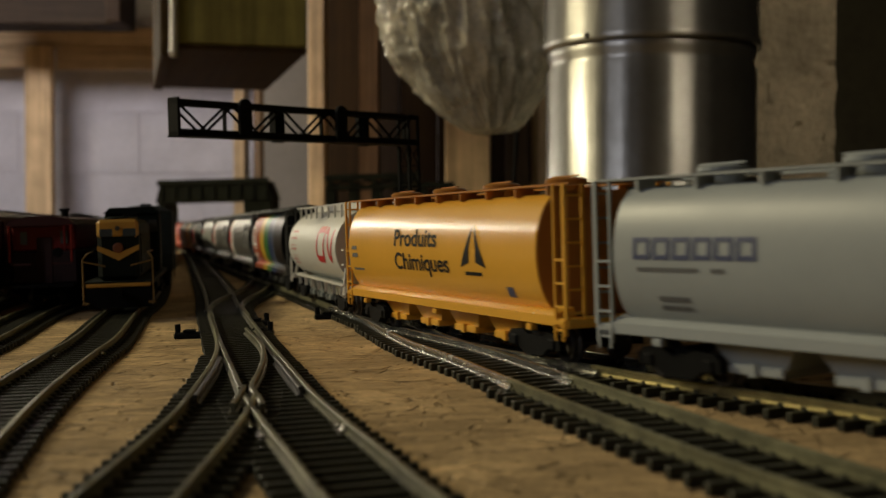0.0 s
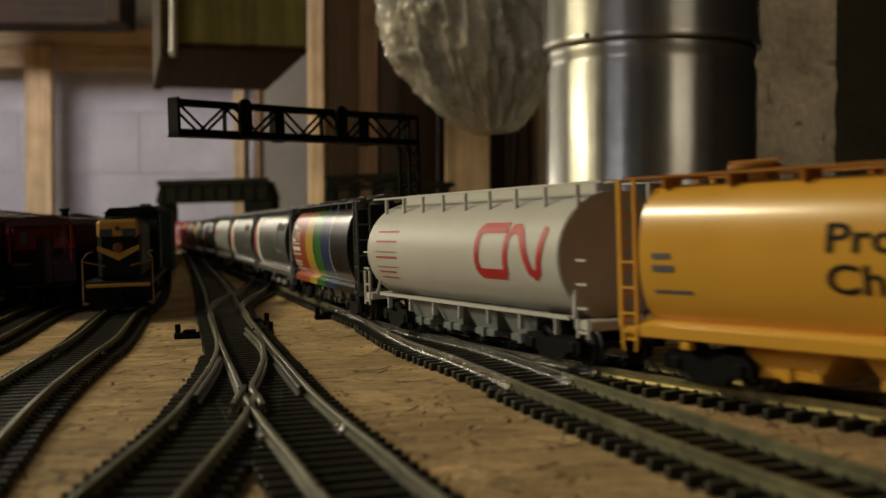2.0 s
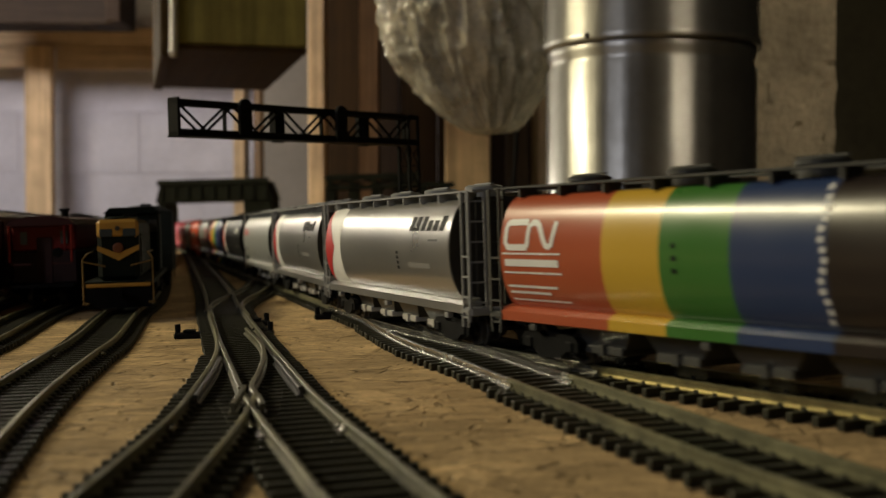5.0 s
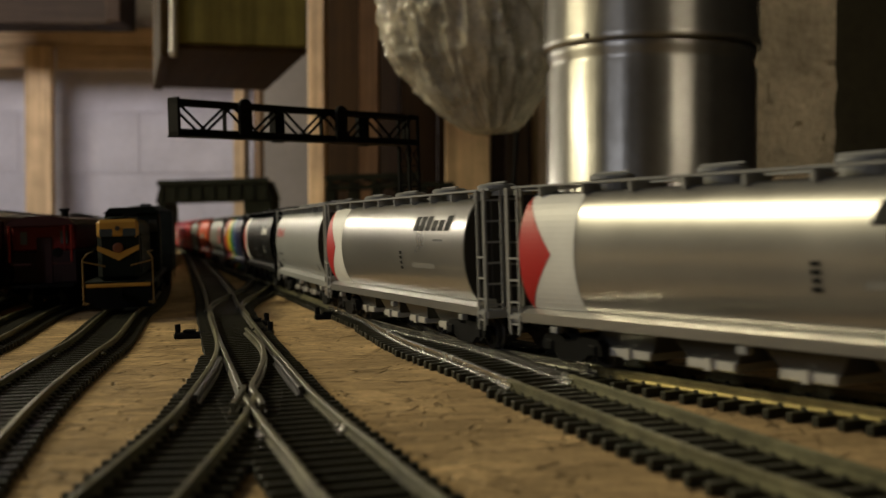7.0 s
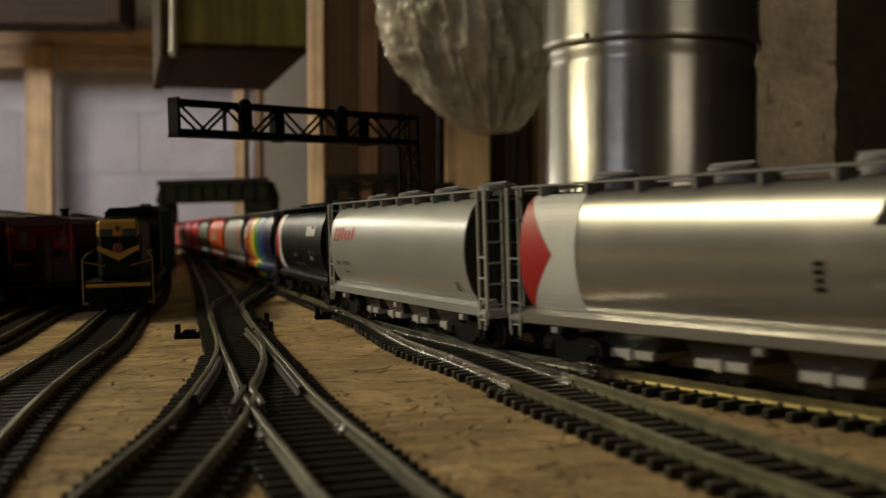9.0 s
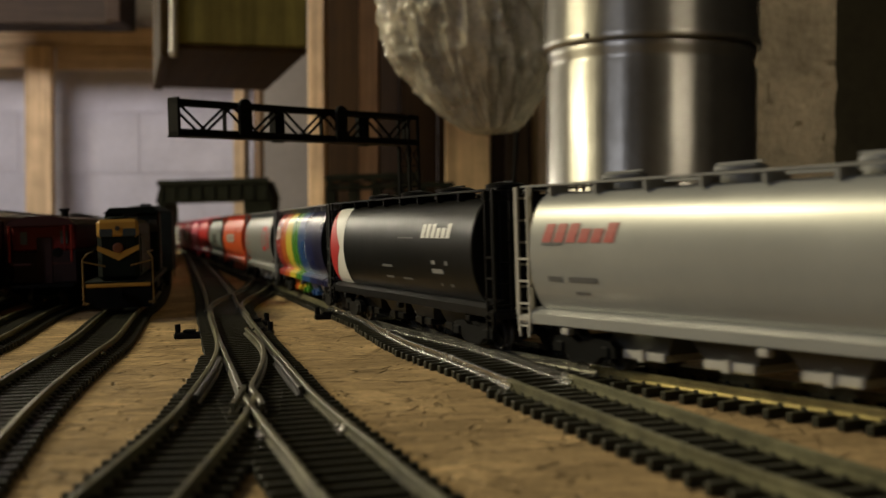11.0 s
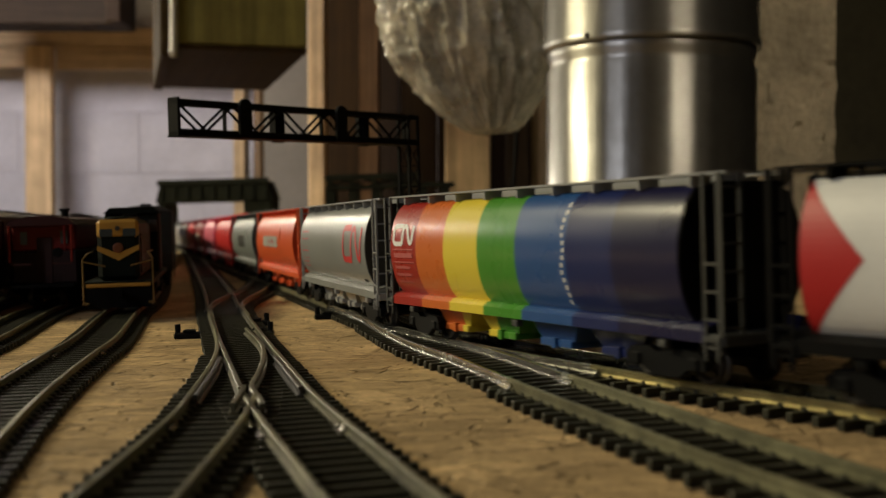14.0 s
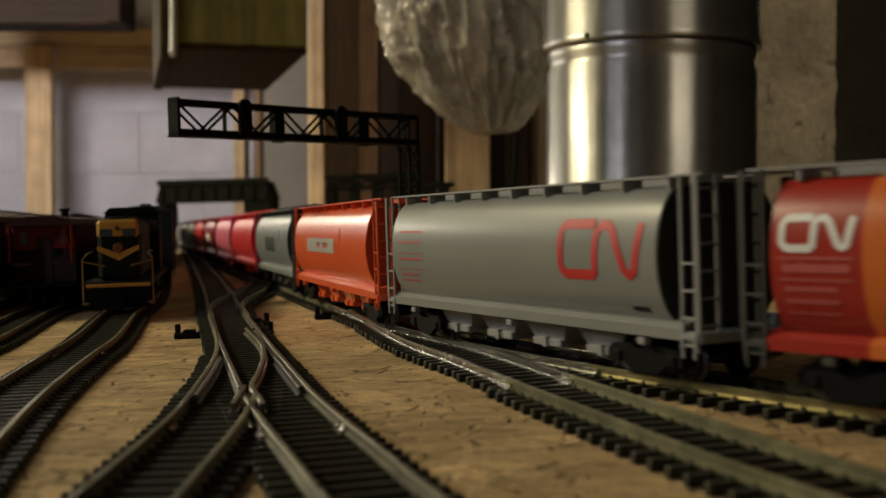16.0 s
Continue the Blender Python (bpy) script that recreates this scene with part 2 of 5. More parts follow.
CROSSOVER = Line(spline([(-0.096, 0.530), (-0.112, 0.605), (-0.1185, 0.66), (-0.1225, 0.75), (-0.133, 0.87), (-0.150, 0.98)]))
RAIL_TOP = 0.0048

# ---- the room ----
part("floor", boxed(-3.2, 3.2, -2.2, 4.2, -1.06, -1.0), FLOOR)
tagged(bpy.data.objects["floor"], "bare grey concrete basement floor", "floor", kind="structure")
part("ceiling", boxed(-3.2, 3.2, -2.2, 4.2, 1.45, 1.50), CEIL)
tagged(bpy.data.objects["ceiling"], "dark unfinished basement ceiling boards", "ceiling", kind="structure")
for nm, b in (("wall_west", (-3.2, -3.1, -2.2, 4.2)), ("wall_east", (3.1, 3.2, -2.2, 4.2)), ("wall_south", (-3.1, 3.1, -2.2, -2.1))):
    tagged(part(nm, boxed(b[0], b[1], b[2], b[3], -1.0, 1.45), CLUTTER), "dim unlit basement wall", "wall", kind="structure")
wall_n = tagged(part("wall_north", boxed(-3.1, 3.1, 3.92, 4.02, -1.0, 1.45), MORTAR), "grey painted concrete block wall with recessed joints", "wall", kind="structure")

board = part("layout_board", prism(bmesh.new(), [(-2.9, -0.5), (2.9, -0.5), (2.9, 0.30), (0.62, 0.30), (0.42, 0.80), (0.02, 0.80), (0.02, 3.0), (-2.9, 3.0)], "z", -0.018, 0.0), OSB)
tagged(board, "pale brown oriented strand board carrying the model tracks", "board", kind="structure")
for x, y in ((-2.7, -0.4), (-1.2, -0.4), (0.3, -0.4), (2.7, -0.4), (-2.7, 2.8), (-1.2, 2.8), (-0.1, 2.8), (0.3, 0.6), (2.7, 0.2)):
    tagged(part("table_leg", boxed(x - 0.045, x + 0.045, y - 0.045, y + 0.045, -1.0, -0.018, 0.004), PINE), "square pine leg under the layout board", "table leg", "legs of the layout table")


# ---- tracks ----
def sweep(bm, line, s0, s1, off, prof, step=0.006):
    """A profile (sideways, height) carried along a line."""
    n = max(2, int((s1 - s0) / step))
    rows = []
    for i in range(n + 1):
        s = s0 + (s1 - s0) * i / n
        p, w = line.at(s), line.way(s)
        nn = np.array([-w[1], w[0]])
        rows.append([bm.verts.new((*(p + nn * (off + a)), z)) for a, z in prof])
    for a, b in zip(rows, rows[1:]):
        for i in range(len(prof)):
            j = (i + 1) % len(prof)
            bm.faces.new((a[i], a[j], b[j], b[i]))
    bm.faces.new(rows[0][::-1]), bm.faces.new(rows[-1])
    return bm


RAIL_PROF = [(-0.0011, 0.0022), (0.0011, 0.0022), (0.0011, 0.0026), (0.0004, 0.0029), (0.0004, 0.0039), (0.0007, 0.0041), (0.0007, 0.0046), (0.00045, 0.0048),
             (-0.00045, 0.0048), (-0.0007, 0.0046), (-0.0007, 0.0041), (-0.0004, 0.0039), (-0.0004, 0.0029), (-0.0011, 0.0026)]
HALF_GAUGE = 0.0080
SLEEPER_STEP = 0.0066
HALF_TIE = 0.0140


def sleeper_bm(half_a, half_b, chairs=True):
    bm = boxed(-0.0010, 0.0010, -half_a, half_b, 0.0001, 0.0023, 0.00025)
    if chairs:
        for y in (-HALF_GAUGE, HALF_GAUGE):
            for e in (-1, 1):
                box(bm, -0.0007, 0.0007, y + e * 0.0011 - 0.0004, y + e * 0.0011 + 0.0006 * e + 0.0004, 0.0022, 0.0030)
    return bm


SLEEPER_MESH = None


def track(label, line, s0, s1, sleepers, rails=None, extend=None, near=1.0, mats=None, hole=None):
    """Two rails on sleepers. sleepers: (from, to) along the line; extend(s) gives the longer ends inside a turnout."""
    global SLEEPER_MESH
    t = thing("track", Matrix(), label, "track", "model tracks")
    for k, side in enumerate((-1, 1)):
        cuts = [s0] + [m[0] for m in mats or ()] + [s1]
        for i, (a, b) in enumerate(zip(cuts, cuts[1:])):
            runs = [(a, b - 0.0003)]
            if hole and hole[0] == side:                # broken by the frog of a turnout
                runs = [r for r in ((a, min(b, hole[1]) - 0.0003), (max(a, hole[2]), b - 0.0003)) if r[1] > r[0] + 0.004]
            for ra, rb in runs:
                part("rail", sweep(bmesh.new(), line, ra, rb, side * HALF_GAUGE, RAIL_PROF), RAIL if i == 0 else mats[i - 1][1], t)
        for s in cuts[1:-1]:
            joint = [(-0.0021, 0.0022), (0.0021, 0.0022), (0.0021, 0.0028), (0.0011, 0.0031), (0.0011, 0.0038), (-0.0011, 0.0038), (-0.0011, 0.0031), (-0.0021, 0.0028)]
            part("rail_joiner", sweep(bmesh.new(), line, s - 0.0035, s + 0.0035, side * HALF_GAUGE, joint), RAIL_BRIGHT, t, "bright metal rail joiner")
    rest = bmesh.new()
    s = sleepers[0]
    many = 0
    while s < sleepers[1]:
        p, w = line.at(s), line.way(s)
        jit = random.uniform(-0.0002, 0.0002)
        ang = math.degrees(math.atan2(w[1], w[0])) + random.uniform(-0.6, 0.6)
        m = pose(p[0] + jit, p[1], 0, 0, 0, ang)
        ea, eb = extend(s) if extend else (0, 0)
        if near > p[1] > -0.05 and -0.5 < p[0] < 0.45 and many < 290:
            if ea or eb:
                ob = part("sleeper", sleeper_bm(HALF_TIE + ea, HALF_TIE + eb), SLEEPER, t)
            elif SLEEPER_MESH is None:
                ob = part("sleeper", sleeper_bm(HALF_TIE, HALF_TIE), SLEEPER, t)
                SLEEPER_MESH = ob.data
            else:
                ob = new("sleeper", SLEEPER_MESH)
                ob.parent = t
            ob.matrix_basis = m
            many += 1
        else:
            box(rest, -0.0010, 0.0010, -HALF_TIE, HALF_TIE, 0.0002, 0.0022, m=m)
        s += SLEEPER_STEP
    if rest.verts:
        tagged(part("sleeper_bed", rest, SLEEPER, t), kind="stuff")
    else:
        rest.free()
    return t


def gap_to(line, other, s):
    """How far sideways the other line lies at this place (positive: to the left of the way)."""
    p, w = line.at(s), line.way(s)
    q = other.at(other.nearest(*p))
    return float(np.dot(q - p, (-w[1], w[0])))


def widen(line, other):
    def f(s):
        g = gap_to(line, other, s)
        if abs(g) < 0.0015 or abs(g) > 0.030:
            return 0, 0
        return (0, g) if g > 0 else (-g, 0)
    return f


START = next(p for s, p in zip(SIDING.s, SIDING.p) if abs(gap_to(SIDING, MAIN, s)) > 0.0305)


def cut(line, x, y, mat):
    return (line.nearest(x, y), mat)


track("main line of dull metal rails on black sleepers under the train", MAIN, 0.02, MAIN.s[-1] - 0.02, (0.1, MAIN.s[-1] - 0.1),
      extend=lambda s: widen(MAIN, SIDING)(s) if 0.30 < MAIN.at(s)[1] < 0.545 else (0, 0), mats=[cut(MAIN, -0.045, 0.575, RAIL_BRIGHT), cut(MAIN, 0.036, 0.315, RAIL_GLINT), cut(MAIN, 0.14, 0.18, RAIL_GLINT)])
track("siding of metal rails leaving the main line", SIDING, 0.0, SIDING.s[-1], (SIDING.nearest(*START), SIDING.s[-1]),
      mats=[cut(SIDING, -0.0355, 0.545, RAIL_BRIGHT), cut(SIDING, 0.0238, 0.297, RAIL)])
track("straight track of worn metal rails through the turnout", THROUGH, 0.0, THROUGH.s[-1], (0.0, THROUGH.s[-1]),
      extend=lambda s: widen(THROUGH, BRANCH)(s) if 0.305 < THROUGH.at(s)[1] < 0.56 else (0, 0), mats=[cut(THROUGH, -0.1125, 0.6015, RAIL_MID), cut(THROUGH, -0.029, 0.238, RAIL_MID)], hole=(-1, THROUGH.nearest(-0.0440, 0.2979), THROUGH.nearest(-0.0405, 0.2824)))
track("curved branch track of dull metal rails leaving the turnout", BRANCH, BRANCH.nearest(-0.098, 0.54), BRANCH.s[-1], (BRANCH.nearest(-0.0565, 0.305), BRANCH.s[-1]),
      mats=[cut(BRANCH, -0.0515, 0.249, RAIL)], hole=(1, 0.0, BRANCH.nearest(-0.0545, 0.2826)))
track("track of dull metal rails under the locomotive", LOCO_LINE, 0.0, LOCO_LINE.s[-1], (0.0, LOCO_LINE.s[-1]), mats=[cut(LOCO_LINE, -0.1295, 0.402, RAIL)])
track("shaded track of dull metal rails under the red caboose", CABOOSE_LINE, 0.0, CABOOSE_LINE.s[-1], (0.0, CABOOSE_LINE.s[-1]), near=0.8)
track("outermost yard track of dull metal rails in shade", OUTER_LINE, 0.0, OUTER_LINE.s[-1], (0.0, OUTER_LINE.s[-1]), near=0.5)
track("short crossover track of dull metal rails", CROSSOVER, 0.0, CROSSOVER.s[-1], (0.05, CROSSOVER.s[-1]))
# guard rails, closure rail and wing rails inside the turnout
for line, x, y, off, half in ((BRANCH, -0.0592, 0.325, -0.0063, 0.042), (THROUGH, -0.0500, 0.325, 0.0063, 0.036)):
    s = line.nearest(x, y)
    g = thing("guard_rail", Matrix(), "short dull metal guard rail beside the frog", "guard rail", "guard rails")
    part("rail", sweep(bmesh.new(), line, s - half, s + half, off, RAIL_PROF), DARK_METAL, g)
CLOSURE = Line(spline([(-0.0790, 0.4675), (-0.0658, 0.4150), (-0.0604, 0.3895), (-0.0560, 0.3609), (-0.0530, 0.3350), (-0.0514, 0.3175), (-0.0501, 0.3028), (-0.0482, 0.2920), (-0.0448, 0.2792), (-0.0418, 0.2657)]))
WING = Line(spline([(-0.0514, 0.2979), (-0.0506, 0.2897), (-0.0497, 0.2784), (-0.0490, 0.2680)]))
for line, lab in ((CLOSURE, "bent metal closure rail leading into the frog"), (WING, "short metal wing rail beside the frog")):
    g = thing("closure_rail", Matrix(), lab, "rail", "rails of the turnout")
    part("rail", sweep(bmesh.new(), line, 0.0, line.s[-1], 0.0, RAIL_PROF, 0.003), RAIL_MID, g)


# ---- the room's posts, pipe and hanging things ----
def upright(name, x0, x1, y0, y1, z0, z1, mat, label, category, group=""):
    return tagged(part(name, boxed(x0, x1, y0, y1, z0, z1, 0.003), mat), label, category, group)


upright("stud", -1.302, -1.219, 3.70, 3.738, -1.0, 0.588, PINE, "pale pine stud before the block wall", "stud", "studs")
upright("stud", -0.652, -0.618, 3.70, 3.80, -1.0, 1.44, PINE, "narrow pine stud edge before the block wall", "stud", "studs")
upright("stud", -0.338, -0.297, 2.98, 3.07, -1.0, 1.44, PINE, "bright pine stud edge beside the brown boards", "stud", "studs")
upright("stud", -0.215, -0.165, 3.05, 3.14, -1.0, 1.44, wood_material("old_pine", (0.24, 0.14, 0.065)), "aged brown stud against the dark boards", "stud", "studs")
upright("plate_beam", -1.75, -0.90, 3.742, 3.78, 0.588, 0.650, PINE_H, "lying pine plate across the block wall", "beam", "wall plates")
upright("ledger", -1.215, -0.90, 3.742, 3.775, 0.519, 0.585, PINE_H, "lying pine ledger board with a split end", "beam", "wall plates")
upright("ledger", -1.75, -1.305, 3.742, 3.775, 0.525, 0.585, PINE_H, "short lying pine ledger board beside a stud", "beam", "wall plates")
tagged(part("shelf_beam", boxed(-1.42, -0.86, 3.20, 3.34, 0.572, 0.80, 0.004), wood_material("tarred_wood", (0.024, 0.016, 0.010), axis=0)), "dark stained timber beam below the ceiling", "beam")
tagged(part("beam_hanger", boxed(-0.885, -0.845, 3.12, 3.24, 0.565, 1.44, 0.004), DARK_WOOD), "dark timber hanger of the ceiling beam", "hanger")
bm = rod(bmesh.new(), (-0.54, 3.5, -1.0), (-0.54, 3.5, 1.45), 0.018, 14)
tagged(part("brown_pipe", bm, COPPER, smooth=False), "upright brown pipe before the block wall", "pipe")
wall_b = thing("board_partition", Matrix(), "dark brown upright board partition", "partition")
for i in range(9):
    x = -0.33 + i * 0.105
    part("board", boxed(x, x + 0.103, 3.30 + 0.004 * (i % 3), 3.33 + 0.004 * (i % 3), -1.0, 1.44, 0.002), (BROWN, DARK_WOOD, BROWN)[i % 3], wall_b)
# panel colour is lowered to hold the shade of the hanging cabinet
upright("grey_panel", -0.545 + 0.03, -0.345, 3.42, 3.44, -1.0, 1.44, material("grey_panel", (0.19, 0.17, 0.14), 0.8, var=0.12, scale=5), "grey wall panel beside a stud, darkened for shade", "panel")
upright("wood_post", 0.004, 0.092, 2.30, 2.39, -1.0, 1.44, wood_material("clear_pine", (0.66, 0.47, 0.27)), "pale square wooden post behind the hanging bag", "post")
upright("dark_post", 0.125, 0.17, 2.32, 2.40, -1.0, 1.44, DARK_WOOD, "dark square timber post", "post")
upright("wood_strip", 0.175, 0.215, 2.36, 2.40, -1.0, 1.44, PINE, "thin pale wooden strip", "strip")
bm = bmesh.new()
rings = []
for k in range(25):
    c = (0.128 + 0.010 * math.sin(k * 0.25), 2.22, 0.42 - k * 0.0275)
    rings.append([bm.verts.new((c[0] + 0.004 * math.cos(i * math.pi / 4), c[1] + 0.004 * math.sin(i * math.pi / 4), c[2])) for i in range(8)])
for a, b in zip(rings, rings[1:]):
    for i in range(8):
        bm.faces.new((a[i], a[(i + 1) % 8], b[(i + 1) % 8], b[i]))
tagged(part("cable", bm, BLACK), "thin black cable hanging before a post", "cable")

# cabinet hung from the ceiling
cab = thing("hanging_cabinet", pose(-0.24, 2.10, 0, 0, 0, 15) @ pose(0.24, -2.06, 0), "plywood cabinet hung from the ceiling with a dark underside", "cabinet")
part("body", boxed(-0.470, -0.240, 2.06, 2.68, 0.3490, 1.45, 0.003), PLY, cab)
# shade below and beside the cabinet is put into this darker brown
UNDER_SHADE = wood_material("underside_shade_brown", (0.030, 0.019, 0.009), axis=1)
UNDER_SHADE.node_tree.nodes["Principled BSDF"].inputs["Specular IOR Level"].default_value = 0.03
part("underside", boxed(-0.472, -0.238, 2.064, 2.685, 0.340, 0.3485, 0.002), UNDER_SHADE, cab, "brown underside board darkened for shade")
part("side_panel", boxed(-0.492, -0.4725, 2.05, 2.60, 0.325, 1.45, 0.003), UNDER_SHADE, cab, "side panel darkened for shade")
bm = lathe(bmesh.new(), [(0.0, 0.32), (0.007, 0.322), (0.0075, 0.33), (0.0075, 1.44), (0.0, 1.442)], 16, Matrix.Translation((-0.470, 2.035, 0)))
part("corner_tube", bm, STEEL, cab, "bright metal corner tube", smooth=True)

# flue pipe
PX, PY, PR = 0.176, 1.01, 0.0885
flue = thing("flue_pipe", pose(PX, PY, 0), "shiny galvanised steel flue pipe with a crimped joint", "flue pipe")
JZ = 0.187
up = [(PR + 0.0025, JZ), (PR + 0.0033, JZ + 0.002), (PR + 0.0033, JZ + 0.006), (PR + 0.0018, JZ + 0.0075), (PR + 0.0022, 1.448)]
lo = [(PR, -1.0), (PR, JZ - 0.018), (PR - 0.0022, JZ - 0.015), (PR - 0.0026, JZ - 0.011), (PR - 0.0008, JZ - 0.007), (PR - 0.0006, JZ + 0.004)]
for nm, prof in (("upper_pipe", up), ("lower_pipe", lo)):
    bm = lathe(bmesh.new(), prof, 128)
    for v in bm.verts:                                # hand-rolled sheet is never quite round
        a = math.atan2(v.co.y, v.co.x)
        k = 1 + 0.0035 * math.sin(3 * a + 0.6) + 0.0022 * math.sin(7 * a + v.co.z * 2) + 0.0013 * math.sin(14 * a + 1.0 + v.co.z) + 0.0012 * math.sin(31 * a)
        v.co.x *= k; v.co.y *= k
    part(nm, bm, STEEL, flue, smooth=True)
part("rivet", lathe(bmesh.new(), [(0.0026, 0), (0.0022, 0.001), (0.0010, 0.0016)], 10, pose(-0.70 * PR, -0.76 * PR, JZ + 0.004, 90, 0, -40)), DARK_METAL, flue)

# rough concrete pier behind the pipe
bm = bmesh.new()
nx, nz = 60, 420
def pier_pt(i, j):
    x = 0.21 + (0.416 - 0.21) * i / nx
    z = -1.0 + 2.45 * j / nz
    d = 0.0007 * noise.noise((x * 50, z * 50, 0)) + 0.0006 * noise.noise((x * 190, z * 190, 3))
    pit = noise.noise((x * 110, z * 80, 9)) + 0.2 * max(0, x - 0.36) / 0.05
    if pit > 0.45:
        d += min(0.004, (pit - 0.45) * 0.014)
    if i == nx:
        x += 0.006 * noise.noise((0, z * 40, 5)) - 0.003
    return (x, 1.25 + d + (0.006 if i == nx else 0), z)
g = [[bm.verts.new(pier_pt(i, j)) for j in range(nz + 1)] for i in range(nx + 1)]
for i in range(nx):
    for j in range(nz):
        bm.faces.new((g[i][j], g[i + 1][j], g[i + 1][j + 1], g[i][j + 1]))
back = [bm.verts.new((0.40, 1.65, -1.0 + 2.45 * j / nz)) for j in range(nz + 1)]
for j in range(nz):
    bm.faces.new((g[nx][j], back[j], back[j + 1], g[nx][j + 1]))
bl = [bm.verts.new((0.21, 1.65, z)) for z in (-1.0, 1.45)]
bm.faces.new([bl[0]] + [g[0][j] for j in range(nz + 1)] + [bl[1]])
bm.faces.new((bl[0], bl[1], back[nz], back[0]))
tagged(part("concrete_pier", bm, CONCRETE), "rough pitted concrete pier beside the flue pipe", "pier", kind="structure")
tagged(part("dark_partition", boxed(0.44, 1.6, 1.75, 1.80, -1.0, 1.45), material("dark_wallboard", (0.055, 0.046, 0.027), 0.9, var=0.25, scale=8, bump=0.3, bump_scale=60)), "dim brown wall beyond the pier", "wall", kind="structure")

# plastic bag, a sagging sack of rigid folds
BAG = material("clear_plastic_film", (0.44, 0.41, 0.34), 0.14, var=0.3, scale=22, bump=0.9, bump_scale=130)
BAG.node_tree.nodes["Principled BSDF"].inputs["Alpha"].default_value = 0.62
BAG.node_tree.nodes["Principled BSDF"].inputs["Coat Weight"].default_value = 1.0
BAG.node_tree.nodes["Principled BSDF"].inputs["Coat Roughness"].default_value = 0.08
_bn = BAG.node_tree.nodes
BAG.node_tree.links.new(_bn["Principled BSDF"].inputs["Normal"].links[0].from_socket, _bn["Principled BSDF"].inputs["Coat Normal"])
bag = thing("plastic_bag", Matrix(), "crumpled clear plastic bag hanging full", "bag")
bm = bmesh.new()
seg, lev = 200, 130
rows = []
for j in range(lev + 1):
    z = 0.44 - 0.304 * j / lev
    q = (0.44 - z) / 0.304
    rr = float(np.interp(z, [0.136, 0.137, 0.141, 0.150, 0.170, 0.189, 0.216, 0.26, 0.34, 0.44], [0.003, 0.016, 0.026, 0.036, 0.053, 0.067, 0.087, 0.096, 0.085, 0.012]))
    row = []
    for i in range(seg):
        a = 2 * math.pi * i / seg
        ca, sa = math.cos(a), math.sin(a)
        fold = 0.010 * noise.noise((ca * 1.8, sa * 1.8, z * 6))
        lean = z * 9 * noise.noise((ca * 1.1 + 4, sa * 1.1, z * 3))
        d = noise.voronoi((ca * 3.1 + lean, sa * 3.1, z * 9 + 0.8 * ca))[0]
        facet = min(1.0, (d[1] - d[0]) / 0.5)
        d = noise.voronoi((ca * 7.5, sa * 7.5 + lean, z * 24))[0]
        crease = min(1.0, (d[1] - d[0]) / 0.4)
        d = noise.voronoi((ca * 17, sa * 17, z * 70))[0]
        crumple = min(1.0, (d[1] - d[0]) / 0.5) * max(0.0, min(1.0, 0.4 + 1.6 * noise.noise((ca * 2, sa * 2, z * 12 + 30))))
        r = rr + (fold - 0.0105 * facet - 0.0060 * crease - 0.0036 * crumple + 0.0085) * min(1, rr / 0.06)
        row.append(bm.verts.new((0.024 + 0.026 * q * q + r * ca * 1.05, 1.26 + r * sa * 0.9, z + 0.004 * noise.noise((a * 2, z * 20, 7)))))
    rows.append(row)
for a, b in zip(rows, rows[1:]):
    for i in range(seg):
        j = (i + 1) % seg
        bm.faces.new((a[i], a[j], b[j], b[i]))
bm.faces.new(rows[0][::-1]), bm.faces.new(rows[-1])
part("film", bm, BAG, bag, smooth=True)
part("cord", rod(bmesh.new(), (0.024, 1.26, 0.43), (0.024, 1.26, 1.45), 0.003, 8), BLACK, bag, "dark cord")

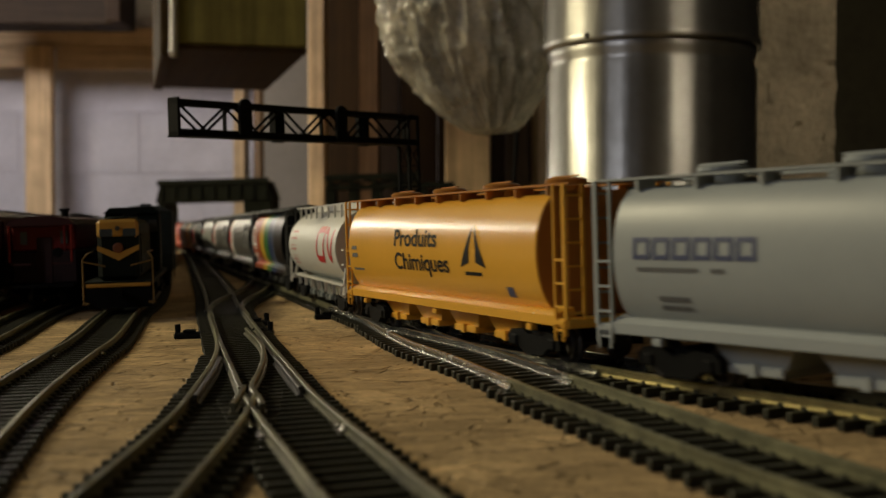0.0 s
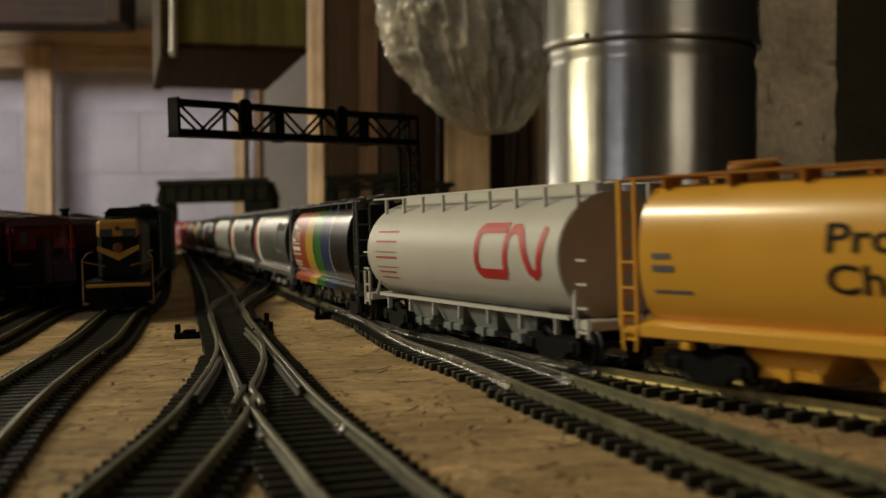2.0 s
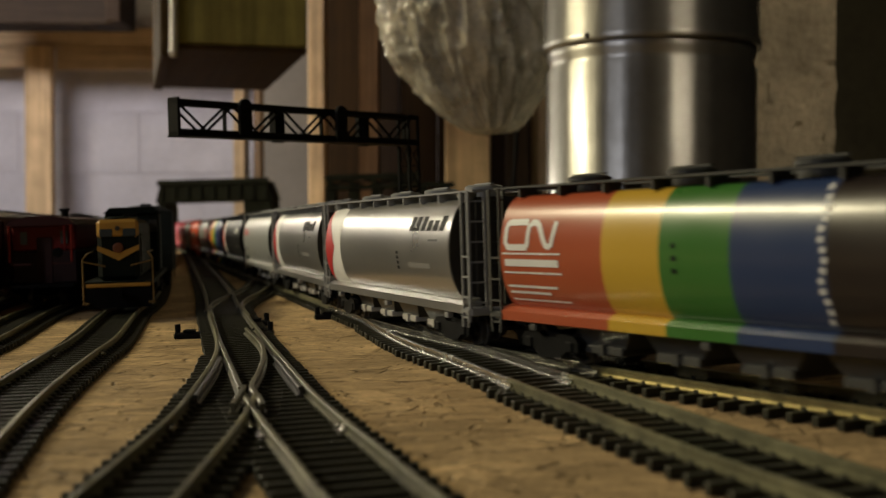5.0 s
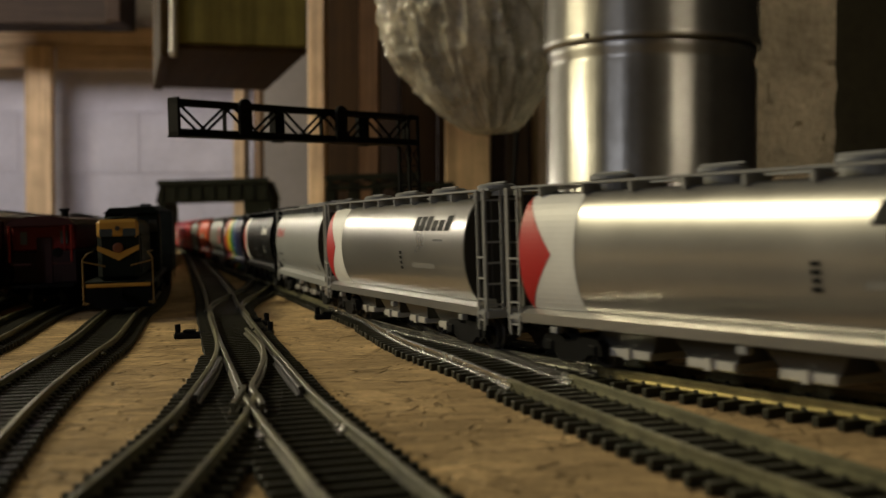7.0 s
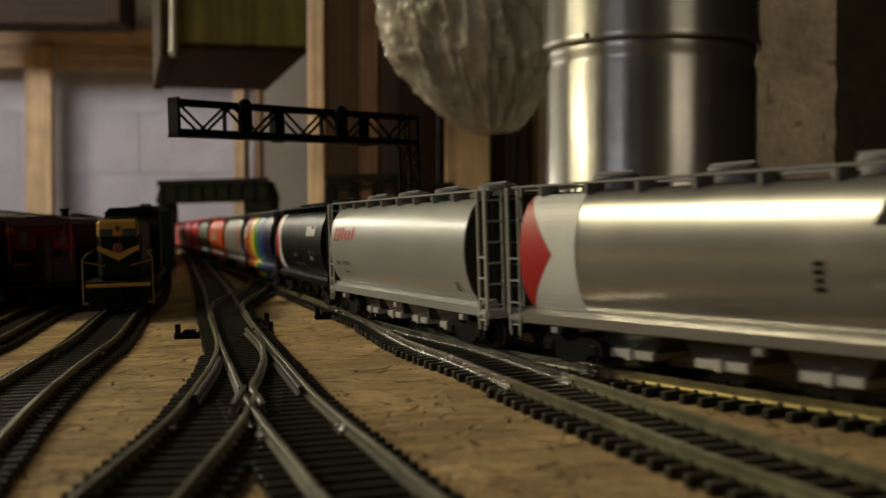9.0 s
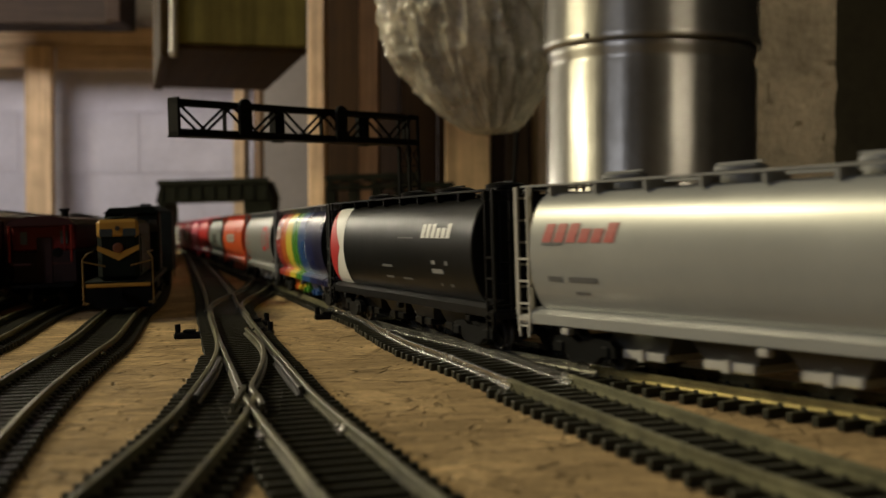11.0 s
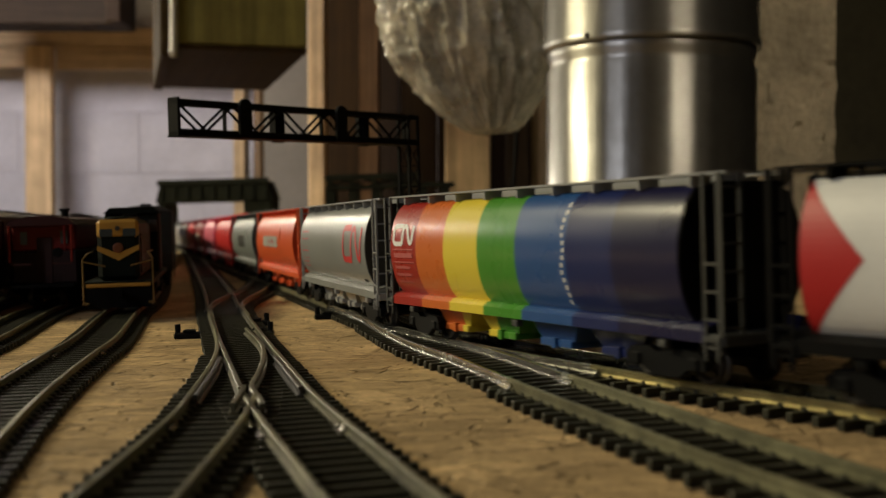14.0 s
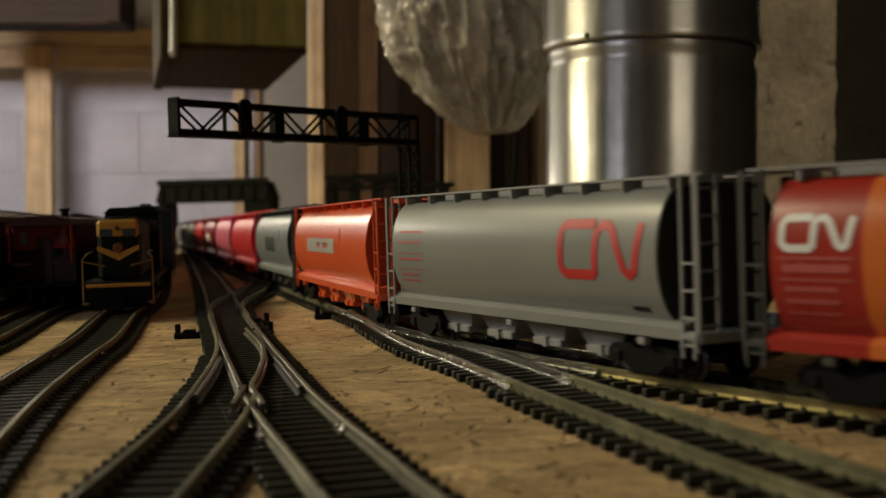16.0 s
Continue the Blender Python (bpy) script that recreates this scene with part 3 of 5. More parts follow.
# ---- signal bridge ----
def signal_bridge():
    a, b = Vector((-0.0200, 0.733, 0)), Vector((-0.1345, 0.602, 0))
    ang = math.degrees(math.atan2(b.y - a.y, b.x - a.x))
    L = (b - a).length
    t = thing("signal_bridge", pose(a.x, a.y, 0, 0, 0, ang), "black cantilever signal bridge with lattice truss", "signal bridge")
    z0, z1, w = 0.0921, 0.1101, 0.0034
    for y in (-w, w):
        part("chord", boxed(-0.004, L, y - 0.001, y + 0.001, z1 - 0.003, z1, 0.0003), BLACK, t)
        part("chord", boxed(-0.004, L, y - 0.001, y + 0.001, z0, z0 + 0.003, 0.0003), BLACK, t)
        n = 5
        for i in range(n):
            x0, x1 = L * i / n, L * (i + 1) / n
            xm = (x0 + x1) / 2
            part("diagonal", rod(bmesh.new(), (x0, y, z1 - 0.002), (xm, y, z0 + 0.002), 0.0008, 6), BLACK, t)
            part("diagonal", rod(bmesh.new(), (xm, y, z0 + 0.002), (x1, y, z1 - 0.002), 0.0008, 6), BLACK, t)
    for i in range(6):
        x = L * i / 5
        part("cross_frame", box(box(boxed(x - 0.0008, x + 0.0008, -w, w, z1 - 0.002, z1 - 0.0005), x - 0.0008, x + 0.0008, -w, w, z0, z0 + 0.0015), x - 0.0006, x + 0.0006, -w - 0.001, -w + 0.001, z0, z1), BLACK, t)
    part("end_plate", boxed(L - 0.001, L + 0.0008, -w - 0.001, w + 0.001, z0 - 0.001, z1 + 0.001, 0.0004), BLACK, t)
    part("walkway", boxed(0, L, -w - 0.003, w + 0.003, z0 - 0.0008, z0 - 0.0001), BLACK, t)
    for x in (L * 0.36, L * 0.765):
        h = part("signal_head", lathe(bmesh.new(), [(0.0, -0.0012), (0.0042, -0.0012), (0.0046, 0), (0.0042, 0.0012), (0.0, 0.0013)], 24, pose(x, w + 0.003, z1 - 0.0025, 90, 0, 0)), BLACK, t, "round black signal target")
        part("signal_mast", boxed(x - 0.0042, x + 0.0042, w + 0.0014, w + 0.004, z0 - 0.001, z1 - 0.003, 0.0005), BLACK, h)
    for x in (L * 0.19, L * 0.575):
        h = part("signal_box", boxed(x - 0.0045, x + 0.0045, -w - 0.005, -w - 0.0012, z0 + 0.002, z1 - 0.001, 0.0006), BLACK, t)
        part("bracket", boxed(x - 0.004, x + 0.004, -w - 0.004, -w - 0.0014, z0 - 0.0015, z0 + 0.002, 0.0004), BLACK, h)
    # lattice tower
    for sx in (-0.0042, 0.0042):
        for sy in (-0.0042, 0.0042):
            part("tower_leg", boxed(sx - 0.0007, sx + 0.0007, sy - 0.0007, sy + 0.0007, 0.0, z1), BLACK, t)
    bm = bmesh.new()
    for i in range(7):
        za, zb = 0.002 + i * 0.0128, 0.002 + (i + 1) * 0.0128
        for sy in (-0.0042, 0.0042):
            rod(bm, (-0.0042, sy, za), (0.0042, sy, zb), 0.0004, 5); rod(bm, (0.0042, sy, za), (-0.0042, sy, zb), 0.0004, 5)
            rod(bm, (sy, -0.0042, za), (sy, 0.0042, zb), 0.0004, 5)
            rod(bm, (-0.0042, sy, zb), (0.0042, sy, zb), 0.0004, 5)
    part("tower_lattice", bm, BLACK, t)
    part("tower_foot", boxed(-0.007, 0.007, -0.007, 0.007, 0.0, 0.003, 0.0005), BLACK, t)


signal_bridge()


# ---- far bridges ----
def overpass(x0, x1, y, z0, z1, label, piers, deep=0.12):
    t = thing("overpass", pose(0, y, 0), label, "model bridge", "model bridges")
    part("deck", prism(bmesh.new(), [(x0, z0), (x1, z0), (x1 - 0.012, z1), (x0 + 0.012, z1)], "y", 0, deep), DARK_GREEN, t)
    part("parapet", boxed(x0 + 0.006, x1 - 0.006, -0.006, -0.0005, z1 - 0.006, z1 + 0.006, 0.001), DARK_GREEN, t)
    n = 9
    for i in range(n):
        x = x0 + (x1 - x0) * (i + 0.5) / n
        part("girder_rib", boxed(x - 0.0025, x + 0.0025, -0.005, -0.0003, z0 + 0.003, z1 - 0.007), DARK_GREEN, t)
    for a, b in piers:
        part("pier", boxed(a, b, 0.004, deep - 0.004, 0.0, z0 - 0.0002, 0.001), DARK_GREEN, t)


k = 2.45 / 2100
overpass((276 - 784) * k, (484 - 784) * k, 2.45, 0.0448 + (390 - 345) * k, 0.0448 + (390 - 310) * k, "dark green model road bridge over the far tracks", (((280 - 784) * k, (294 - 784) * k), ((432 - 784) * k, (482 - 784) * k)))
k = 1.55 / 2100
def trestle():
    t = thing("trestle", Matrix(), "dark green open model trestle bridge", "model bridge", "model bridges")
    x0, x1, za, zb = (578 - 784) * k, (806 - 784) * k, 0.0448 + (390 - 331) * k, 0.0448 + (390 - 304) * k
    part("deck", boxed(x0, x1, 1.55, 1.60, za, za + 0.006, 0.001), DARK_GREEN, t)
    part("top_beam", boxed(x0, x0 + 0.125, 1.548, 1.556, zb - 0.008, zb, 0.001), DARK_GREEN, t)
    for i in range(5):
        x = x0 + 0.006 + i * 0.0285
        part("post", boxed(x - 0.004, x + 0.004, 1.549, 1.557, za + 0.006, zb - 0.008), DARK_GREEN, t)
    for i in range(6):
        x = x0 + 0.006 + i * 0.03
        part("leg", boxed(x - 0.006, x + 0.006, 1.552, 1.598, -1.0 if x > 0.02 else 0.0, za - 0.0002), DARK_GREEN, t)
    for i in range(4):
        x = x0 + 0.006 + i * 0.0285
        part("brace", rod(bmesh.new(), (x, 1.553, za + 0.006), (x + 0.0285, 1.553, zb - 0.008), 0.0018, 6), DARK_GREEN, t)


trestle()


# ---- switch stands beside the turnout ----
def switch_stand(x, y, side):
    t = thing("switch_stand", pose(x, y, 0), "small black switch stand beside the sleepers", "switch stand", "switch stands")
    part("base", boxed(-0.006, 0.006, -0.003, 0.003, 0.0, 0.0025, 0.0006), BLACK, t)
    part("motor_box", boxed(-0.0025, 0.0025, -0.0026, 0.0026, 0.0025, 0.0036, 0.0005), BLACK, t)
    part("lever", rod(bmesh.new(), (side * 0.0048, 0, 0.001), (side * 0.0048, 0, 0.0058), 0.0012, 8), BLACK, t)


switch_stand(-0.1040, 0.480, -1)
switch_stand(-0.0760, 0.480, 1)
switch_stand(-0.0850, 0.530, 1)
switch_stand(-0.0555, 0.556, -1)


# ---- rolling stock ----
def rounded(pts_w, pts_c, a0, a1, n):
    return [(pts_w[0] + pts_w[1] * math.cos(a0 + (a1 - a0) * i / n), pts_c[0] + pts_c[1] * math.sin(a0 + (a1 - a0) * i / n)) for i in range(n + 1)]


class Shell:
    """The bulging cross-section of a hopper: half-width by height over the rail."""
    def __init__(self, w0, w1, zc, h):
        self.w0, self.w1, self.zc, self.h = w0, w1, zc, h

    def half(self, z):
        q = max(-1.0, min(1.0, (z - self.zc) / self.h))
        return self.w0 + self.w1 * math.sqrt(max(0.0, 1 - q * q))

    def outline(self, n=18):
        r = [(self.w0 + self.w1 * math.cos(a), self.zc + self.h * math.sin(a)) for a in np.linspace(-math.pi / 2, math.pi / 2, n)]
        return [(-y, z) for y, z in r[::-1]] + r


HOPPER = Shell(0.0105, 0.0078, 0.0300, 0.0165)
TANK = Shell(0.0, 0.0180, 0.0290, 0.0178)


def lay_on(bm, shell, proud=0.00018):
    """Bends a flat drawing (x along the car, y as the height) on to the near side of the shell."""
    lo, hi = min(v.co.y for v in bm.verts), max(v.co.y for v in bm.verts)
    z = math.floor(lo / 0.0015) * 0.0015
    while z < hi:
        bmesh.ops.bisect_plane(bm, geom=bm.verts[:] + bm.edges[:] + bm.faces[:], plane_co=(0, z, 0), plane_no=(0, 1, 0))
        z += 0.0015
    for v in bm.verts:
        v.co = (v.co.x, -shell.half(v.co.y) - proud, v.co.y)
    return bm


def poly(bm, pts):
    bm.faces.new([bm.verts.new((x, y, 0)) for x, y in pts])
    return bm


def stroke(bm, pts, w):
    """A band of width w along a bent line."""
    p = [Vector((*q, 0)) for q in pts]
    L, R = [], []
    for i, q in enumerate(p):
        d = (p[min(i + 1, len(p) - 1)] - p[max(i - 1, 0)]).normalized()
        n = Vector((-d.y, d.x, 0)) * w / 2
        L.append(bm.verts.new(q + n)); R.append(bm.verts.new(q - n))
    for i in range(len(p) - 1):
        bm.faces.new((L[i], R[i], R[i + 1], L[i + 1]))
    return bm


def words(text, size, x, z, shear=0.0, spacing=1.0):
    cu = bpy.data.curves.new("words", "FONT")
    cu.body, cu.size, cu.shear, cu.space_character = text, size, shear, spacing
    cu.offset = size * 0.018
    ob = bpy.data.objects.new("words", cu)
    scene.collection.objects.link(ob)
    me = bpy.data.meshes.new_from_object(ob.evaluated_get(bpy.context.evaluated_depsgraph_get()))
    bpy.data.objects.remove(ob)
    bm = bmesh.new()
    bm.from_mesh(me)
    bmesh.ops.translate(bm, verts=bm.verts, vec=(x, z, 0))
    return bm


def fit_to(bm, x0, x1, z0, z1):
    """Scales a flat drawing to these bounds."""
    lo = [min(v.co[i] for v in bm.verts) for i in (0, 1)]
    hi = [max(v.co[i] for v in bm.verts) for i in (0, 1)]
    for v in bm.verts:
        v.co = (x0 + (v.co.x - lo[0]) / (hi[0] - lo[0]) * (x1 - x0), z0 + (v.co.y - lo[1]) / (hi[1] - lo[1]) * (z1 - z0), 0)
    return bm


def bars(spec):
    """Rows of plain bars: (x, z, length, height)."""
    bm = bmesh.new()
    for x, z, a, b in spec:
        poly(bm, [(x, z), (x + a, z), (x + a, z + b), (x, z + b)])
    return bm


def hollow(x, z, w, h, n, t):
    """A run of hollow plain blocks."""
    bm = bmesh.new()
    p = w / n
    for i in range(n):
        a, b = x + i * p, x + (i + 0.86) * p
        for r in ((a, z, b - a, t), (a, z + h - t, b - a, t), (a, z + t, t, h - 2 * t), (b - t, z + t, t, h - 2 * t)):
            poly(bm, [(r[0], r[1]), (r[0] + r[2], r[1]), (r[0] + r[2], r[1] + r[3]), (r[0], r[1] + r[3])])
    return bm


def slanted(x, z, w, h, n, lean=0.25, gap=0.25, lows=()):
    """A run of slanted plain blocks in place of a trade mark."""
    bm = bmesh.new()
    p = w / n
    for i in range(n):
        a, b = x + i * p, x + i * p + p * (1 - gap)
        hh = h * (0.72 if i in lows else 1.0)
        poly(bm, [(a, z), (b, z), (b + lean * hh, z + hh), (a + lean * hh, z + hh)])
    return bm


def worm(x, z, w, h, t):
    """An open rounded loop and a bent stroke, as plain shapes."""
    bm = bmesh.new()
    r = w * 0.44
    c = [(x + r, z + h)]
    for cx, cz, a0 in ((x + t * 1.2, z + h - t * 1.2, 90), (x + t * 1.2, z + t * 1.2, 180)):
        c += [(cx + t * 1.2 * math.cos(radians(a0 + 15 * i)), cz + t * 1.2 * math.sin(radians(a0 + 15 * i))) for i in range(7)]
    c += [(x + r, z)]
    stroke(bm, c, t)
    x2 = x + r
    stroke(bm, [(x2, z), (x2 + 0.02 * w, z + h * 0.80), (x2 + 0.08 * w, z + h * 0.97), (x2 + 0.16 * w, z + h * 0.97), (x2 + 0.22 * w, z + h * 0.85), (x2 + 0.36 * w, z + 0.1 * h), (x2 + 0.42 * w, z + 0.02 * h), (x2 + 0.47 * w, z + 0.1 * h), (x2 + 0.54 * w, z + h)], t)
    return bm


def wheelset_mesh():
    bm = bmesh.new()
    for s in (-1, 1):
        m = pose(0, s * HALF_GAUGE, 0, 90 * -s, 0, 0)
        lathe(bm, [(0.0012, -0.0016), (0.0030, -0.0016), (0.0040, -0.0010), (0.0056, -0.0010), (0.0056, -0.0004), (0.0049, 0.0), (0.0048, 0.0016), (0.0040, 0.0017), (0.0032, 0.0010), (0.0012, 0.0014)], 20, m)
        for i in range(4):
            box(bm, -0.0004, 0.0004, 0.0016, 0.0036, 0.0009, 0.0015, m=m @ pose(0, 0, 0, 0, 0, 90 * i))
    rod(bm, (0, -0.0125, 0), (0, 0.0125, 0), 0.0009, 8)
    return bm


def sideframe(bm, y):
    o = [(-0.0145, 0.0062), (-0.0125, 0.0078), (-0.0055, 0.0082), (-0.003, 0.0070), (0.003, 0.0070), (0.0055, 0.0082), (0.0125, 0.0078), (0.0145, 0.0062), (0.0145, 0.0036), (0.0085, 0.0036), (0.0050, 0.0014), (-0.0050, 0.0014), (-0.0085, 0.0036), (-0.0145, 0.0036)]
    prism(bm, o, "y", y - 0.0010, y + 0.0010)
    for x in (-0.0105, 0.0105):
        box(bm, x - 0.0018, x + 0.0018, y - 0.0016, y + 0.0016, 0.0034, 0.0064, 0.0004)
    for x in (-0.0016, 0, 0.0016):
        rod(bm, (x, y, 0.0022), (x, y, 0.0068), 0.0007, 6)
    return bm


def bogie(parent, x):
    b = part("bogie", box(sideframe(sideframe(bmesh.new(), -0.0128), 0.0128), -0.0028, 0.0028, -0.0125, 0.0125, 0.0030, 0.0085, 0.0004), BLACK, parent, "black bogie frame")
    b.matrix_basis = pose(x, 0, 0)
    out = []
    for dx in (-0.0105, 0.0105):
        w = part("wheelset", wheelset_mesh(), DARK_METAL, b, "metal wheels on an axle")
        w.matrix_basis = pose(dx, 0, 0.0048)
        out.append(w)
    return b, out


def ladder(parent, mat, x, y, z0, z1, w=0.0052, face="y"):
    bm = bmesh.new()
    for d in (0, w):
        p = (x + d, y) if face == "y" else (x, y + d)
        box(bm, p[0] - 0.00035, p[0] + 0.00035, p[1] - 0.00035, p[1] + 0.00035, z0, z1)
    z = z0 + 0.0015
    while z < (z1 - 0.001 if face == "x" else 0.0345):
        if face == "y":
            box(bm, x, x + w, y - 0.0003, y + 0.0003, z - 0.0003, z + 0.0003)
        else:
            box(bm, x - 0.0003, x + 0.0003, y, y + w, z - 0.0003, z + 0.0003)
        z += 0.0062
    return part("ladder", bm, mat, parent)


BOGIE_AT = 0.027
WHEELS, BOGIES = [], []


def hopper_car(label, L, paint, frame_paint, end_paint, shell=HOPPER, hatches=True, chutes=None, hoppers=4, top=None, sill=True, gates=None):
    t = thing("hopper_car", Matrix(), label, "hopper car", "cars of the train")
    e0, e1 = 0.0097, L - 0.0138                       # where the curved shell begins and ends
    bm = prism(bmesh.new(), shell.outline(20), "x", e0, e1)
    for f in bm.faces:
        if len(f.verts) == 4:
            f.smooth = True
    for e in bm.edges:
        e.smooth = all(f.smooth for f in e.link_faces)
    body = part("shell", bm, paint, t)
    # recessed end sheets; most cars' end_paint is darkened for the shade there
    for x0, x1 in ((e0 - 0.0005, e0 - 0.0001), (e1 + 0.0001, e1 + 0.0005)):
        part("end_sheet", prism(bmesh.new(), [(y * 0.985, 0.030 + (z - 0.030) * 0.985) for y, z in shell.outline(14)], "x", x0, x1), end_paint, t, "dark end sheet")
    zs = 0.0135
    if sill:
        for s in (-1, 1):
            o = [(s * 0.0108, zs + 0.0022), (s * 0.0150, zs + 0.0012), (s * 0.0165, zs), (s * 0.0165, zs - 0.0026), (s * 0.0150, zs - 0.0030), (s * 0.0100, zs - 0.0012)]
            part("side_sill", prism(bmesh.new(), o if s > 0 else o[::-1], "x", 0.0065, L - 0.0065), paint, t)
    else:
        for s in (-1, 1):
            part("side_sill", prism(bmesh.new(), [(s * 0.0130, zs), (s * 0.0150, zs), (s * 0.0150, zs - 0.0010), (s * 0.0130, zs - 0.0010)][::s], "x", 0.014, L - 0.014), frame_paint, t)
            for i in range(7):
                x = 0.022 + (L - 0.044) * i / 6
                part("sill_bracket", boxed(x - 0.0004, x + 0.0004, min(s * 0.0132, s * 0.0148), max(s * 0.0132, s * 0.0148), zs - 0.0055, zs - 0.0010), frame_paint, t)
    # centre sill, end platforms and couplers
    part("centre_sill", boxed(0.0005, L - 0.0005, -0.003, 0.003, 0.0090, 0.0128), BLACK, t)
    for x0, x1 in ((0.0, 0.0085), (L - 0.0085, L)):
        part("end_platform", boxed(x0, x1, -0.0162, 0.0162, 0.0105, 0.0130, 0.0003), frame_paint if sill else frame_paint, t)
        xa = x0 if x0 < 0.001 else x1
        d = -1 if x0 < 0.001 else 1
        part("coupler", box(boxed(min(xa, xa + d * 0.0035), max(xa, xa + d * 0.0035), -0.0012, 0.0012, 0.0085, 0.0108), min(xa + d * 0.0030, xa + d * 0.0055), max(xa + d * 0.0030, xa + d * 0.0055), -0.0022, 0.0016, 0.0075, 0.0115), BLACK, t)
        xe = e0 - 0.003 if d < 0 else e1 + 0.003
        if shell is TANK:
            continue
        part("bulkhead", box(boxed(xe - 0.0006, xe + 0.0006, -0.0100, 0.0100, 0.0130, 0.0470), xe - 0.0012, xe + 0.0012, -0.0025, 0.0025, 0.013, 0.046), end_paint, t)
        part("hand_wheel", lathe(bmesh.new(), [(0.0022, -0.0003), (0.0026, 0.0), (0.0022, 0.0003)], 14, pose(xe + d * 0.0032, 0.006, 0.0285, 0, 90, 0)), BLACK, t)
    # corner posts, ladders and steps
    if shell is TANK:
        for s in (-1, 1):
            for xa in (0.0012, L - 0.0064):
                ladder(t, frame_paint, xa, s * 0.0163, 0.0085, 0.0215 if xa < 0.01 else 0.0135)
                part("platform_brace", rod(bmesh.new(), (xa + (0.010 if xa < 0.01 else -0.004), s * 0.0150, 0.0130), (xa + (0.012 if xa < 0.01 else -0.006), s * 0.0135, 0.0205), 0.0007, 6), frame_paint, t)
    else:
        for s in (-1, 1):
            for xa in (0.0012, L - 0.0064):
                ladder(t, frame_paint, xa, s * 0.0163, 0.0085, 0.0486)
            ladder(t, frame_paint, 0.0004, -0.0162 if s < 0 else 0.0110, 0.0130, 0.0486, face="x")
            ladder(t, frame_paint, L - 0.0004, -0.0162 if s < 0 else 0.0110, 0.0130, 0.0486, face="x")
            for xa in (0.0010, L - 0.0070):
                o = [(xa, 0.0125), (xa + 0.0060, 0.0125), (xa + 0.0054, 0.0070), (xa + 0.0048, 0.0070), (xa + 0.0050, 0.0115), (xa + 0.0010, 0.0115), (xa + 0.0012, 0.0070), (xa + 0.0006, 0.0070)]
                part("step", prism(bmesh.new(), o, "y", s * 0.0166 - 0.0003, s * 0.0166 + 0.0003), frame_paint, t)
            for xa in (e0 + 0.012, L * 0.5, e1 - 0.010):
                part("jacking_pad", boxed(xa - 0.0016, xa + 0.0016, min(s * 0.0140, s * 0.0162), max(s * 0.0140, s * 0.0162), 0.0085, 0.0104, 0.0003), frame_paint, t)
    # roof: running boards on brackets, hatches
    rt = top or frame_paint
    zr = shell.zc + shell.h
    for s in (-1, 1):
        y = s * 0.0112
        part("running_board", boxed(0.0008, L - 0.0008, y - (0.0034 if shell is HOPPER else 0.0006), y + (0.0034 if shell is HOPPER else 0.0006), 0.0484, 0.0490), rt, t)
        first = None
        for i in range(9):
            x = 0.014 + (L - 0.028) * i / 8
            if first is None:
                first = part("board_bracket", boxed(-0.0005, 0.0005, -0.003 if shell is HOPPER else -0.0005, 0.003 if shell is HOPPER else 0.0005, 0.0458 if shell is HOPPER else 0.0415, 0.0484), rt, t)
                ob = first
            else:
                ob = new("board_bracket", first.data)
                ob.parent = t
            ob.matrix_basis = pose(x, y, 0)
    for x in (0.004, L - 0.004):
        part("end_walk", boxed(x - 0.003, x + 0.003, -0.0078, 0.0078, 0.0484, 0.0489), rt, t)
    if hatches:
        for i in range(4):
            x = L * (0.155 + 0.23 * i)
            h = part("roof_hatch", lathe(bmesh.new(), [(0.0054, zr - 0.001), (0.0054, zr + 0.0030), (0.0062, zr + 0.0032), (0.0062, zr + 0.0041), (0.0050, zr + 0.0047), (0.0, zr + 0.0049)], 20, Matrix.Translation((x, 0, 0))), rt, t)
            part("hatch_bar", boxed(x - 0.0075, x + 0.0075, -0.0005, 0.0005, zr + 0.0048, zr + 0.0053), rt, h)
    else:
        part("trough_hatch", boxed(0.016, L - 0.016, -0.0042, 0.0042, zr - 0.001, zr + 0.0028, 0.0006), rt, t)
    # hopper chutes with outlet gates
    for i in range(hoppers):
        xm = L * 0.5 + (i - (hoppers - 1) / 2) * (L - 0.096) / max(1, hoppers - 1)
        hw, cw = 0.0130, min(0.0148, 0.47 * (L - 0.096) / max(1, hoppers - 1))
        bm = bmesh.new()
        a = [bm.verts.new(p) for p in ((xm - cw, -hw, 0.0130), (xm + cw, -hw, 0.0130), (xm + cw, hw, 0.0130), (xm - cw, hw, 0.0130))]
        b = [bm.verts.new(p) for p in ((xm - cw * 0.55, -0.0105, 0.0048), (xm + cw * 0.55, -0.0105, 0.0048), (xm + cw * 0.55, 0.0105, 0.0048), (xm - cw * 0.55, 0.0105, 0.0048))]
        bm.faces.new(a), bm.faces.new(b[::-1])
        for j in range(4):
            bm.faces.new((a[j], b[j], b[(j + 1) % 4], a[(j + 1) % 4]))
        c = part("chute", bm, chutes or paint, t)
        part("outlet_gate", box(boxed(xm - cw * 0.58, xm + cw * 0.58, -0.0118, 0.0118, 0.0036, 0.0058, 0.0003), xm - 0.0010, xm + 0.0010, -0.0126, -0.0112, 0.0034, 0.0062), gates or chutes or frame_paint, c)
    t["length"] = L
    bogies = [bogie(t, BOGIE_AT), bogie(t, L - BOGIE_AT)]
    return t, bogies, body


S0 = MAIN.nearest(-0.01175, 0.4587)
